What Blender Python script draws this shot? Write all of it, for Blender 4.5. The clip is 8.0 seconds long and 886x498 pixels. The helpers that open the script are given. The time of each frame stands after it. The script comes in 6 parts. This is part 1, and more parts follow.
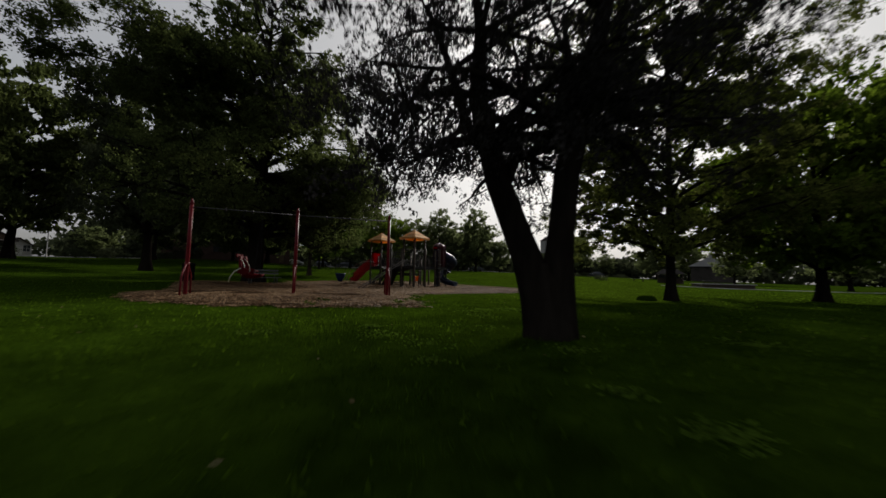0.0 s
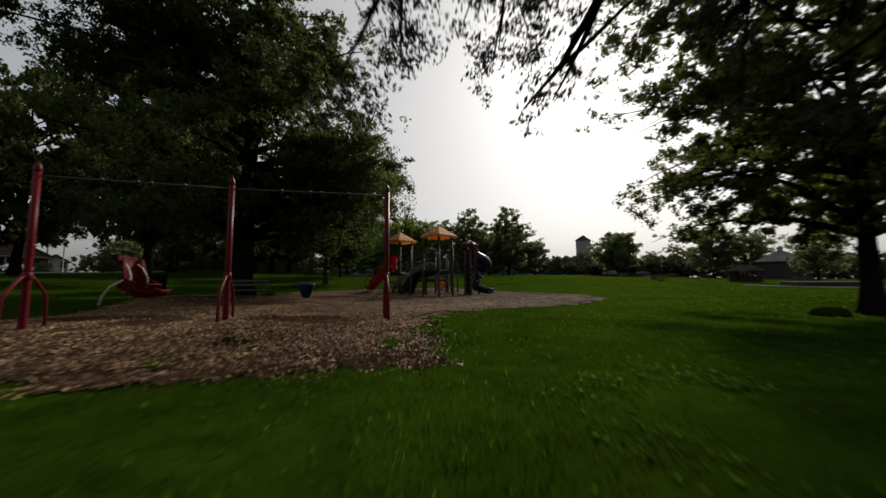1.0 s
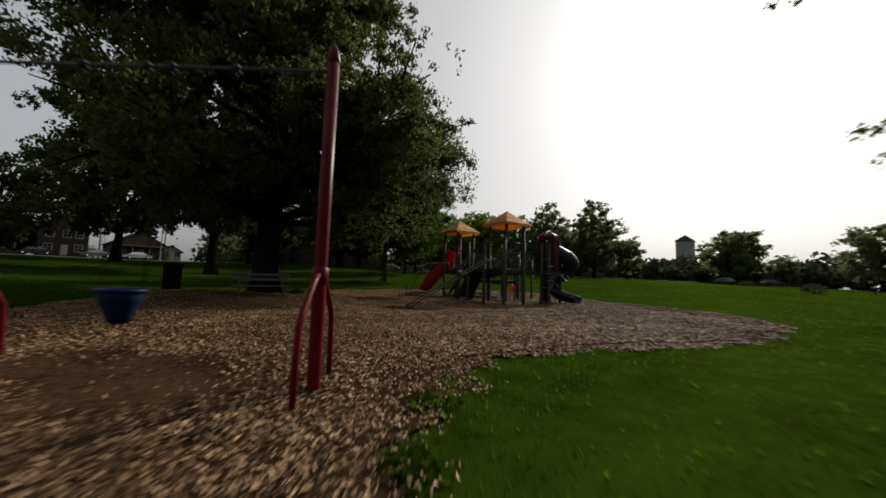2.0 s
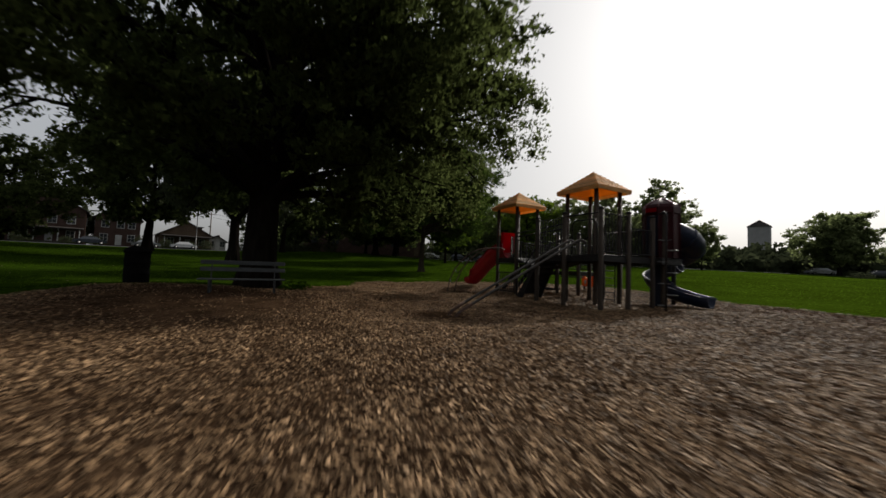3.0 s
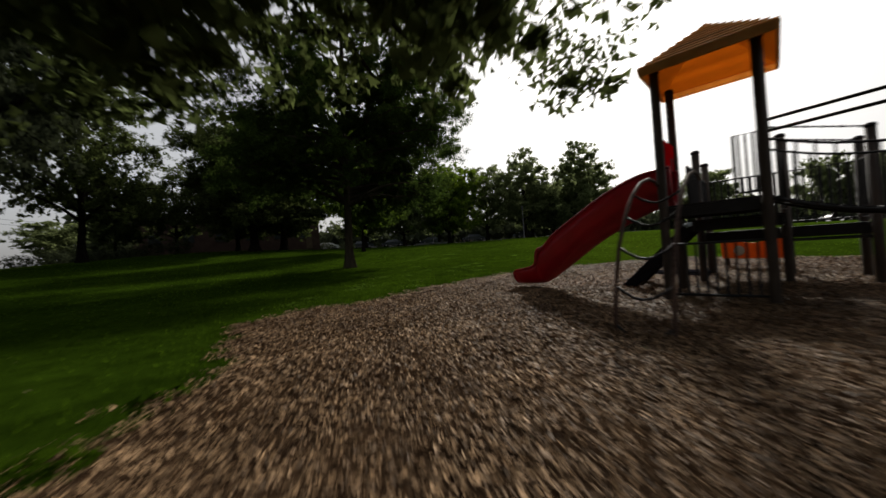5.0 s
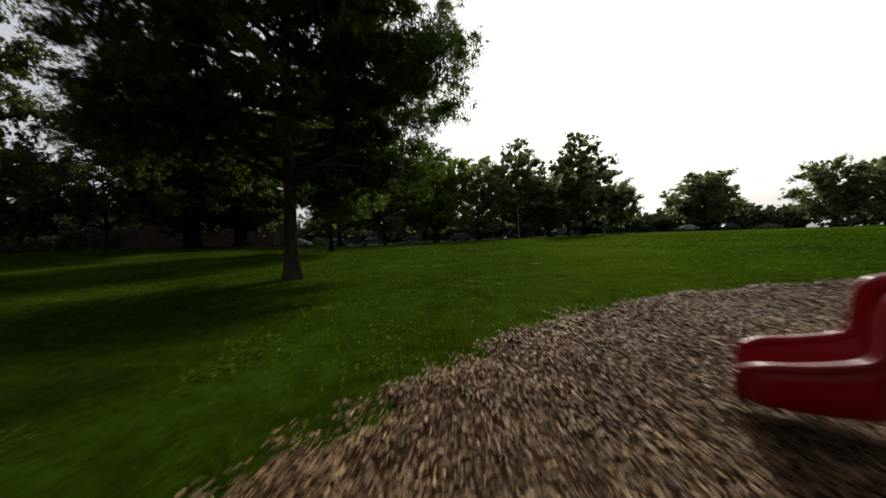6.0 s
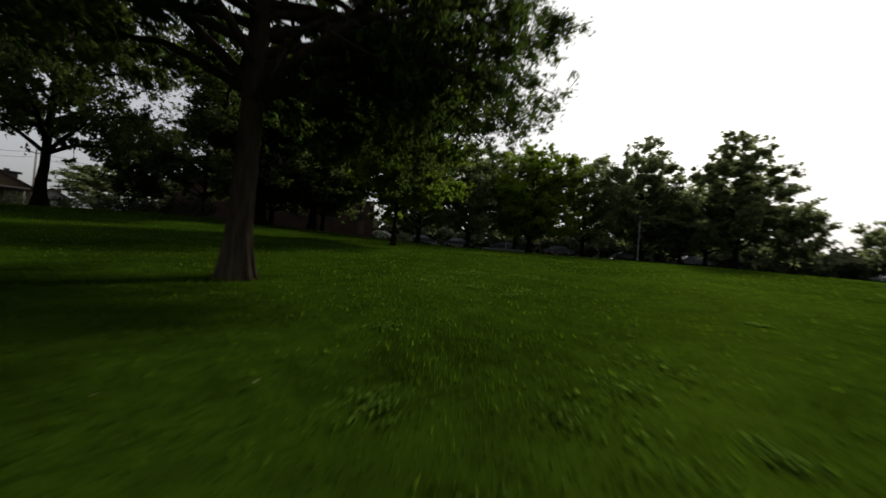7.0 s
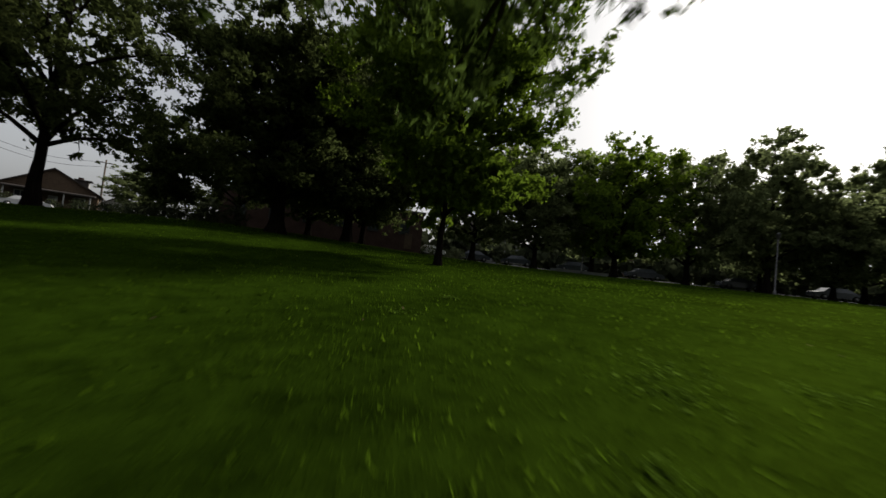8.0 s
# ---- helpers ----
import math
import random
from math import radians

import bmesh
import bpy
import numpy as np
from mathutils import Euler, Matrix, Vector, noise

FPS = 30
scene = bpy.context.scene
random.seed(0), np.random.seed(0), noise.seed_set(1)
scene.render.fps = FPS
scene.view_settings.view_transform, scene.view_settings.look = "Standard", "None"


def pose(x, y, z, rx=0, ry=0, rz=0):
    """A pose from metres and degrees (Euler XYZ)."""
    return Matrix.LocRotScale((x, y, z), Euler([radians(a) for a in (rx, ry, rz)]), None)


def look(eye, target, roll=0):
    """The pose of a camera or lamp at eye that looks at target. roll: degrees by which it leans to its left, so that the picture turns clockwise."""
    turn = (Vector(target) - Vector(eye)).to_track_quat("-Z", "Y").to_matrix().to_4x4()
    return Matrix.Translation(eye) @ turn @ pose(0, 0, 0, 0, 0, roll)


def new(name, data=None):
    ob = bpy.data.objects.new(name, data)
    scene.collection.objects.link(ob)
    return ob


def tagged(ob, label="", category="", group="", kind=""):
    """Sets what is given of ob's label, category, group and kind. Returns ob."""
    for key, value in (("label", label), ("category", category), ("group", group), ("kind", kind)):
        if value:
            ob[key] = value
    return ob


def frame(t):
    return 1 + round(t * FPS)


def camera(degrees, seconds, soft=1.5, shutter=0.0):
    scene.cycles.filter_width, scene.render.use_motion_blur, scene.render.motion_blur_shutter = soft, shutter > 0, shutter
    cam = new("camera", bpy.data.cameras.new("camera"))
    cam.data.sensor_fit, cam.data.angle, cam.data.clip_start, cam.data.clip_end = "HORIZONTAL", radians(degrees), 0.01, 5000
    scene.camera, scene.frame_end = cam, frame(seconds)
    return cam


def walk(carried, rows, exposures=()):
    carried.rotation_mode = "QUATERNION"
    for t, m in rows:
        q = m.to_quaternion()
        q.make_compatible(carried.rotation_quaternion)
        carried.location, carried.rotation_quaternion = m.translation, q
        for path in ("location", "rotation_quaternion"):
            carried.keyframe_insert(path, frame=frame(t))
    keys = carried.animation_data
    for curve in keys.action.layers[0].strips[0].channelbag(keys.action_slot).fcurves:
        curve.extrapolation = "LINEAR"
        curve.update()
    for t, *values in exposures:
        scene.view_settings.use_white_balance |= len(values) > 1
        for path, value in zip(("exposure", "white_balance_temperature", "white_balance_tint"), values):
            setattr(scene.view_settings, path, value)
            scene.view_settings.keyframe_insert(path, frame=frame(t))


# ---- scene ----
cam = camera(103.1, 8.0, soft=1.5, shutter=0.35)
METRES, EYE, TILT, LEAN, TURN = 48.0, 0.7, 0.0, 0.0, 22.6
ROWS = [
    (0.0, 0.0, 0.0, 0.0, -0.1, 4.46, -1.28),
    (0.5, -0.0042, 0.0572, -0.0005, 1.7, 4.81, 0.02),
    (1.0, -0.0027, 0.1137, 0.0016, 4.78, 5.19, 0.3),
    (1.5, 0.0008, 0.1705, 0.0041, 10.84, 5.46, -0.96),
    (3.0, -0.0469, 0.3189, 0.0044, 23.31, 2.96, -2.05),
    (3.5, -0.0867, 0.3671, 0.0036, 21.68, 2.38, -0.56),
    (4.0, -0.1311, 0.4153, 0.0034, 16.76, 1.75, 1.85),
    (4.5, -0.1724, 0.4661, 0.0035, 9.57, 1.0, 4.3),
    (6.0, -0.2185, 0.649, 0.0107, 2.66, -0.13, 3.11),
    (6.5, -0.2172, 0.7175, 0.0086, 9.48, 0.44, -0.71),
    (7.0, -0.2241, 0.7893, 0.0096, 17.43, 0.83, -4.57),
    (7.5, -0.2429, 0.8578, 0.0133, 23.89, 1.36, -6.97),
    (8.0, -0.2814, 0.9231, 0.0161, 25.88, 2.63, -6.39),
]
walk(cam, [(t, pose(0, 0, EYE, TILT, LEAN, TURN) @ pose(METRES * x, METRES * y, METRES * z, 90 + pitch, roll, yaw)) for t, x, y, z, yaw, pitch, roll in ROWS],
     exposures=[(0.0, -0.12), (1.5, 0.05), (3.0, 0.12), (4.5, 0.12), (5.6, 0.48), (6.1, 0.46), (7.0, 0.32), (8.0, 0.28)])

# ---- world, sun, exposure ----
SUN_ELEVATION, SUN_AZIMUTH = 31.0, 0.0
world = bpy.data.worlds.new("hazy_sky")
scene.world = world
world.use_nodes = True
wn, wl = world.node_tree.nodes, world.node_tree.links
sky = wn.new("ShaderNodeTexSky")
sky.sky_type = "NISHITA"
sky.sun_disc = False
sky.sun_elevation, sky.sun_rotation = radians(SUN_ELEVATION), radians(SUN_AZIMUTH)
sky.air_density, sky.dust_density, sky.ozone_density = 1.0, 7.0, 1.0
soften = wn.new("ShaderNodeGamma")
soften.inputs["Gamma"].default_value = 0.40
veil = wn.new("ShaderNodeHueSaturation")
veil.inputs["Saturation"].default_value = 0.45
veil.inputs["Value"].default_value = 1.95
cloud = wn.new("ShaderNodeMix")
cloud.data_type = "RGBA"
cloud.inputs["Factor"].default_value = 0.10
cloud.inputs["B"].default_value = (1.9, 2.1, 2.5, 1)
wl.new(sky.outputs["Color"], soften.inputs["Color"])
wl.new(soften.outputs["Color"], veil.inputs["Color"])
wl.new(veil.outputs["Color"], cloud.inputs["A"])
wl.new(cloud.outputs["Result"], wn["Background"].inputs["Color"])
wn["Background"].inputs["Strength"].default_value = 0.15
sun_data = bpy.data.lights.new("sun", "SUN")
sun_data.energy, sun_data.angle, sun_data.color = 4.4, radians(5.0), (1.0, 0.95, 0.86)
sun = new("sun", sun_data)
sun.matrix_world = look((0, 40, 40 * math.tan(radians(SUN_ELEVATION))), (0, 0, 0))


# ---- materials ----
def material(name, base, second=None, scale=8.0, rough=0.7, metal=0.0, bump=0.0, bump_scale=60.0, detail=6.0, island=0.0, spread=0.0, translucent=0.0, stretch=(1, 1, 1), matte=False, spec=0.5):
    """Principled surface with two scales of variation, optional per-piece variation and relief."""
    m = bpy.data.materials.new(name)
    m.use_nodes = True
    n, l = m.node_tree.nodes, m.node_tree.links
    b = n["Principled BSDF"]
    if matte:
        b = n.new("ShaderNodeBsdfDiffuse")
        b.inputs["Roughness"].default_value = 0.8
        l.new(b.outputs["BSDF"], n["Material Output"].inputs["Surface"])
    else:
        b.inputs["Roughness"].default_value, b.inputs["Metallic"].default_value = rough, metal
        b.inputs["Specular IOR Level"].default_value = spec if rough < 0.75 else 0.1
    second = second or tuple(0.7 * c for c in base)
    co = n.new("ShaderNodeTexCoord")
    mp = n.new("ShaderNodeMapping")
    mp.inputs["Scale"].default_value = stretch
    l.new(co.outputs["Object"], mp.inputs["Vector"])
    t1, t2 = n.new("ShaderNodeTexNoise"), n.new("ShaderNodeTexNoise")
    t1.inputs["Scale"].default_value, t1.inputs["Detail"].default_value = scale, detail
    t2.inputs["Scale"].default_value, t2.inputs["Detail"].default_value = scale * 0.11, 3.0
    for t in (t1, t2):
        l.new(mp.outputs["Vector"], t.inputs["Vector"])
    mean = n.new("ShaderNodeMath")
    mean.operation = "ADD"
    l.new(t1.outputs["Fac"], mean.inputs[0])
    l.new(t2.outputs["Fac"], mean.inputs[1])
    ramp = n.new("ShaderNodeMapRange")
    ramp.inputs["From Min"].default_value, ramp.inputs["From Max"].default_value = 0.75, 1.25
    l.new(mean.outputs[0], ramp.inputs["Value"])
    mix = n.new("ShaderNodeMix")
    mix.data_type = "RGBA"
    mix.inputs["A"].default_value, mix.inputs["B"].default_value = (*second, 1), (*base, 1)
    l.new(ramp.outputs["Result"], mix.inputs["Factor"])
    colour = mix.outputs["Result"]
    if island or spread:
        if island:
            g = n.new("ShaderNodeNewGeometry")
            pick = g.outputs["Random Per Island"]
        else:
            g = n.new("ShaderNodeObjectInfo")
            pick = g.outputs["Random"]
        vary = n.new("ShaderNodeMapRange")
        amount = island or spread
        vary.inputs["To Min"].default_value, vary.inputs["To Max"].default_value = 1 - amount, 1 + amount
        l.new(pick, vary.inputs["Value"])
        hs = n.new("ShaderNodeHueSaturation")
        l.new(colour, hs.inputs["Color"])
        l.new(vary.outputs["Result"], hs.inputs["Value"])
        colour = hs.outputs["Color"]
    l.new(colour, b.inputs["Color" if matte else "Base Color"])
    if bump:
        t3 = n.new("ShaderNodeTexNoise")
        t3.inputs["Scale"].default_value, t3.inputs["Detail"].default_value = bump_scale, 5.0
        l.new(mp.outputs["Vector"], t3.inputs["Vector"])
        bp = n.new("ShaderNodeBump")
        bp.inputs["Strength"].default_value, bp.inputs["Distance"].default_value = bump, 0.02
        l.new(t3.outputs["Fac"], bp.inputs["Height"])
        l.new(bp.outputs["Normal"], b.inputs["Normal"])
    if translucent:
        tr, ad = n.new("ShaderNodeBsdfTranslucent"), n.new("ShaderNodeMixShader")
        l.new(colour, tr.inputs["Color"])
        ad.inputs["Fac"].default_value = translucent
        l.new(b.outputs["BSDF"], ad.inputs[1])
        l.new(tr.outputs["BSDF"], ad.inputs[2])
        l.new(ad.outputs["Shader"], n["Material Output"].inputs["Surface"])
    return m


# Dark thatch under the blades, with the shade between them put into its colour
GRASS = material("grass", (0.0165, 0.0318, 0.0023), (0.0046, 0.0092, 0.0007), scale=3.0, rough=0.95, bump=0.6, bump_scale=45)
GRASS.node_tree.nodes["Principled BSDF"].inputs["Specular IOR Level"].default_value = 0.0
GRASS.node_tree.nodes["Principled BSDF"].inputs["Sheen Weight"].default_value = 0.05
GRASS.node_tree.nodes["Principled BSDF"].inputs["Sheen Roughness"].default_value = 0.5
GRASS.node_tree.nodes["Principled BSDF"].inputs["Sheen Tint"].default_value = (0.12, 0.27, 0.016, 1)
# light that the blades pass on towards the viewer when the sun stands beyond the lawn
gn, gl = GRASS.node_tree.nodes, GRASS.node_tree.links
through_gloss, lawn_mix = gn.new("ShaderNodeBsdfGlossy"), gn.new("ShaderNodeMixShader")
through_gloss.inputs["Color"].default_value, through_gloss.inputs["Roughness"].default_value = (0.50, 0.74, 0.05, 1), 0.62
lawn_mix.inputs["Fac"].default_value = 0.0036
gl.new(gn["Principled BSDF"].outputs["BSDF"], lawn_mix.inputs[1])
gl.new(through_gloss.outputs["BSDF"], lawn_mix.inputs[2])
gl.new(lawn_mix.outputs["Shader"], gn["Material Output"].inputs["Surface"])
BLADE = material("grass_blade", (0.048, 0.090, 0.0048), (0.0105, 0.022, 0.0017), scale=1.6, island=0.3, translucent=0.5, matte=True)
CLOVER = material("clover_leaf", (0.095, 0.160, 0.020), (0.060, 0.105, 0.012), scale=1.5, island=0.35, translucent=0.4, matte=True)
# Lighter than the near blades: the far lawn's backlit glow is in the colour
TUFT = material("sunlit_far_grass", (0.074, 0.130, 0.0076), (0.038, 0.072, 0.0046), scale=1.2, island=0.2, translucent=0.6, matte=True)
MULCH = material("mulch", (0.066, 0.039, 0.022), (0.022, 0.013, 0.008), scale=14, bump=1.0, bump_scale=38, matte=True)
CHIP = material("wood_chip", (0.315, 0.202, 0.113), (0.110, 0.065, 0.033), scale=2.0, island=0.75, rough=0.60, spec=0.06)
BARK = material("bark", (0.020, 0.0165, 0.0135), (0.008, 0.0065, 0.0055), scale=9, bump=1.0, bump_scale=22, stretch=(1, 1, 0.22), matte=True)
BARK_LIGHT = material("reddish_bark", (0.074, 0.061, 0.042), (0.026, 0.021, 0.014), scale=10, bump=1.0, bump_scale=24, stretch=(1, 1, 0.16), matte=True)
LEAF = material("leaf", (0.088, 0.108, 0.032), (0.048, 0.064, 0.020), scale=0.5, island=0.45, translucent=0.55, matte=True)
# Brighter copy of the leaf: sunlight through the lawn tree's crown as colour
LEAF_SUN = material("sunlit_leaf", (0.120, 0.140, 0.030), (0.056, 0.070, 0.014), scale=0.5, island=0.45, translucent=0.5, matte=True)
# Leaf of the far trees, lightened to carry the haze of distance
LEAF_HAZED = material("hazed_street_leaf", (0.165, 0.195, 0.080), (0.115, 0.140, 0.056), scale=0.5, island=0.35, translucent=0.66, matte=True)
LEAF_LIME_SUN = material("lime_and_sunlit_leaf", (0.140, 0.205, 0.018), (0.075, 0.120, 0.013), scale=0.5, island=0.35, translucent=0.5, matte=True)
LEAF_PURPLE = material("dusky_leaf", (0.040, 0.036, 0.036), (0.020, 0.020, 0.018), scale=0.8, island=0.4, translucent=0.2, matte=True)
LEAF_NEEDLE = material("needle_spray", (0.066, 0.100, 0.019), (0.034, 0.058, 0.012), scale=0.6, island=0.4, translucent=0.5, matte=True)
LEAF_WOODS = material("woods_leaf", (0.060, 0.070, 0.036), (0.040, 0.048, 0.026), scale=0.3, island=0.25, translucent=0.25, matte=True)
FALLEN = material("fallen_leaf", (0.240, 0.210, 0.120), (0.150, 0.115, 0.060), scale=3.0, island=0.5, translucent=0.2, matte=True)
RED = material("red_paint", (0.120, 0.004, 0.007), (0.060, 0.003, 0.005), scale=6, rough=0.42, bump=0.04, spec=0.1)
RED_PLASTIC = material("red_plastic", (0.300, 0.007, 0.016), (0.240, 0.006, 0.013), scale=4, rough=0.36, bump=0.03, translucent=0.25, spec=0.4)
MAROON = material("maroon_plastic", (0.044, 0.006, 0.009), (0.024, 0.004, 0.006), scale=5, rough=0.5, bump=0.03, spec=0.12)
PALE_RED = material("pale_dome_red", (0.300, 0.190, 0.190), (0.160, 0.060, 0.066), scale=12, rough=0.45)
HOOD_RED = material("thin_red_panel", (0.560, 0.010, 0.024), (0.480, 0.009, 0.020), scale=4, translucent=0.6, matte=True)
NAVY = material("navy_plastic", (0.012, 0.018, 0.040), (0.008, 0.012, 0.026), scale=5, rough=0.45, bump=0.03, spec=0.22)
# Red of the swing chair, darkened to hold the shade of its back-lit side
RED_SEAT = material("shaded_red_seat", (0.075, 0.003, 0.0045), (0.040, 0.002, 0.003), scale=6, rough=0.6, bump=0.05, spec=0.04)
BLUE = material("blue_plastic", (0.005, 0.013, 0.042), (0.004, 0.010, 0.030), scale=8, rough=0.45, bump=0.03, spec=0.08)
YELLOW = material("yellow_roof", (0.860, 0.560, 0.230), (0.680, 0.400, 0.140), scale=5, rough=0.6, bump=0.08, spread=0.22, translucent=0.45)
YELLOW_UNDER = material("orange_roof_lining", (0.620, 0.220, 0.020), (0.560, 0.200, 0.018), scale=4, rough=0.5, bump=0.03, translucent=0.6)
ORANGE = material("orange_plastic", (0.640, 0.170, 0.012), (0.520, 0.130, 0.010), scale=5, rough=0.4, translucent=0.4)
TIMBER = material("brown_post", (0.062, 0.046, 0.034), (0.030, 0.022, 0.017), scale=10, rough=0.7, bump=0.2, stretch=(1, 1, 0.2), spec=0.15)
BLACK = material("black_coated_steel", (0.022, 0.020, 0.020), (0.012, 0.011, 0.011), scale=12, rough=0.6, bump=0.05, spec=0.18)
MATT_BLACK = material("matt_black_rubber", (0.020, 0.020, 0.024), (0.012, 0.012, 0.014), scale=14, bump=0.1, matte=True)
STEEL = material("galvanised_steel", (0.190, 0.187, 0.185), (0.110, 0.108, 0.106), scale=20, rough=0.5, metal=0.7, bump=0.05)
BLACK_STEEL = material("dull_grey_steel", (0.060, 0.060, 0.062), (0.034, 0.034, 0.034), scale=20, rough=0.6, metal=0.4, bump=0.05, spec=0.25)
BAR_STEEL = material("weathered_steel_bar", (0.085, 0.074, 0.064), (0.036, 0.030, 0.025), scale=22, rough=0.6, metal=0.3, bump=0.06)
RUST = material("rusty_steel", (0.110, 0.070, 0.052), (0.050, 0.030, 0.024), scale=25, rough=0.8, bump=0.2)
# White boards darkened by the shade that the bench stands in
SLAT = material("shaded_white_board", (0.060, 0.064, 0.066), (0.030, 0.033, 0.034), scale=14, rough=0.7, bump=0.2, stretch=(1, 0.15, 1))
STRAP = material("cream_strap", (0.420, 0.390, 0.310), scale=20, rough=0.6)
CONCRETE = material("concrete", (0.300, 0.293, 0.280), (0.210, 0.204, 0.194), scale=4, bump=0.2, matte=True)
BRICK = material("brick_wall", (0.075, 0.048, 0.040), (0.048, 0.031, 0.026), scale=9, bump=0.3, matte=True)
SIDING = material("white_siding", (0.290, 0.285, 0.270), (0.200, 0.196, 0.186), scale=5, bump=0.08, matte=True)
SIDING_TAN = material("tan_siding", (0.120, 0.086, 0.060), (0.078, 0.056, 0.040), scale=5, bump=0.1, matte=True)
SHINGLE = material("dark_roof_shingle", (0.070, 0.062, 0.058), (0.038, 0.034, 0.032), scale=6, bump=0.4, matte=True)
ROOF_GREY = material("pale_grey_roofing", (0.210, 0.208, 0.205), (0.150, 0.148, 0.146), scale=2, bump=0.2, matte=True)
TRIM = material("white_trim", (0.400, 0.400, 0.388), scale=10, matte=True)
GLASS_DARK = material("window_glass", (0.030, 0.034, 0.038), scale=3, rough=0.06)
ASPHALT = material("asphalt", (0.060, 0.060, 0.062), (0.040, 0.040, 0.042), scale=5, rough=0.9, bump=0.2)
CAR_WHITE = material("white_car_paint", (0.560, 0.560, 0.560), scale=3, rough=0.2)
CAR_SILVER = material("silver_car_paint", (0.260, 0.268, 0.275), scale=3, rough=0.22, metal=0.5)
CAR_DARK = material("dark_car_paint", (0.040, 0.045, 0.055), scale=3, rough=0.2)
RUBBER = material("rubber", (0.010, 0.010, 0.010), scale=20, matte=True)
WOODPOLE = material("creosoted_pole", (0.130, 0.105, 0.085), (0.080, 0.064, 0.052), scale=8, rough=0.9, bump=0.3, stretch=(1, 1, 0.1))
# Pale stone of far buildings, lightened further to imitate haze
HAZE_STONE = material("hazed_pale_stone", (0.330, 0.325, 0.320), (0.250, 0.246, 0.242), scale=0.6, matte=True)


# ---- mesh tools ----
class Shape:
    """Vertices and faces of one mesh in the making."""

    def __init__(self):
        self.v, self.f, self.smooth = [], [], []

    def add(self, verts, faces, smooth=False, m=None):
        k = len(self.v)
        self.v += [tuple(m @ Vector(p)) for p in verts] if m else [tuple(p) for p in verts]
        self.f += [[k + i for i in face] for face in faces]
        self.smooth += [smooth] * len(faces)
        return self

    def box(self, size, m=None, bevel=0.006):
        """A box with eased edges, centred on the pose."""
        x, y, z = (s / 2 for s in size)
        e = min(bevel, 0.45 * min(x, y, z))
        verts, faces = [], []
        for sx in (-1, 1):
            for sy in (-1, 1):
                for sz in (-1, 1):
                    verts += [(sx * x, sy * (y - e), sz * (z - e)), (sx * (x - e), sy * y, sz * (z - e)), (sx * (x - e), sy * (y - e), sz * z)]
        at = lambda sx, sy, sz, axis: (((sx + 1) // 2) * 4 + ((sy + 1) // 2) * 2 + (sz + 1) // 2) * 3 + axis
        for s in (-1, 1):
            faces.append([at(s, a, b, 0) for a, b in ((-1, -1), (1, -1), (1, 1), (-1, 1))][::s])
            faces.append([at(a, s, b, 1) for a, b in ((-1, -1), (-1, 1), (1, 1), (1, -1))][::s])
            faces.append([at(a, b, s, 2) for a, b in ((-1, -1), (1, -1), (1, 1), (-1, 1))][::s])
        for a in (-1, 1):
            for b in (-1, 1):
                faces.append([at(a, b, -1, 0), at(a, b, 1, 0), at(a, b, 1, 1), at(a, b, -1, 1)][:: a * b])
                faces.append([at(a, -1, b, 2), at(a, 1, b, 2), at(a, 1, b, 0), at(a, -1, b, 0)][:: a * b])
                faces.append([at(-1, a, b, 1), at(1, a, b, 1), at(1, a, b, 2), at(-1, a, b, 2)][:: a * b])
                for c in (-1, 1):
                    faces.append([at(a, b, c, 0), at(a, b, c, 1), at(a, b, c, 2)][:: a * b * c])
        return self.add(verts, faces, False, m)

    def beam(self, p, q, width, height, bevel=0.006):
        """A box of that section from p to q."""
        p, q = Vector(p), Vector(q)
        d = (q - p).normalized()
        up = Vector((0, 0, 1)) if abs(d.z) < 0.95 else Vector((0, 1, 0))
        side = up.cross(d).normalized()
        up = d.cross(side)
        m = Matrix((d, side, up)).transposed().to_4x4()
        m.translation = (p + q) / 2
        return self.box(((q - p).length, width, height), m, bevel)

    def tube(self, path, radii, sides=8, caps=True, smooth=True, twist=0.0):
        """A round bar along a path; radii: one number or one for each point."""
        path = [Vector(p) for p in path]
        radii = [radii] * len(path) if isinstance(radii, (int, float)) else radii
        verts, faces, ref = [], [], None
        for i, p in enumerate(path):
            d = (path[min(i + 1, len(path) - 1)] - path[max(i - 1, 0)]).normalized()
            if ref is None:
                ref = Vector((1, 0, 0)) if abs(d.x) < 0.9 else Vector((0, 1, 0))
            a = (ref - d * ref.dot(d)).normalized()
            ref, b = a, d.cross(a)
            for k in range(sides):
                w = 2 * math.pi * k / sides + twist
                verts.append(p + (a * math.cos(w) + b * math.sin(w)) * radii[i])
        for i in range(len(path) - 1):
            for k in range(sides):
                a, b = i * sides + k, i * sides + (k + 1) % sides
                faces.append([a, b, b + sides, a + sides])
        if caps:
            faces += [list(range(sides))[::-1], [(len(path) - 1) * sides + k for k in range(sides)]]
        return self.add(verts, faces, smooth)

    def lathe(self, profile, sides=20, m=None, smooth=True):
        """A turned form from (radius, height) pairs."""
        verts, faces = [], []
        for r, z in profile:
            verts += [(r * math.cos(2 * math.pi * k / sides), r * math.sin(2 * math.pi * k / sides), z) for k in range(sides)]
        for i in range(len(profile) - 1):
            for k in range(sides):
                a, b = i * sides + k, i * sides + (k + 1) % sides
                faces.append([a, b, b + sides, a + sides])
        faces += [list(range(sides))[::-1], [(len(profile) - 1) * sides + k for k in range(sides)]]
        return self.add(verts, faces, smooth, m)

    def sweep(self, path, sections, smooth=True, closed=False):
        """Faces between sections (lists of points of one length) along a path, with the sections given in world terms."""
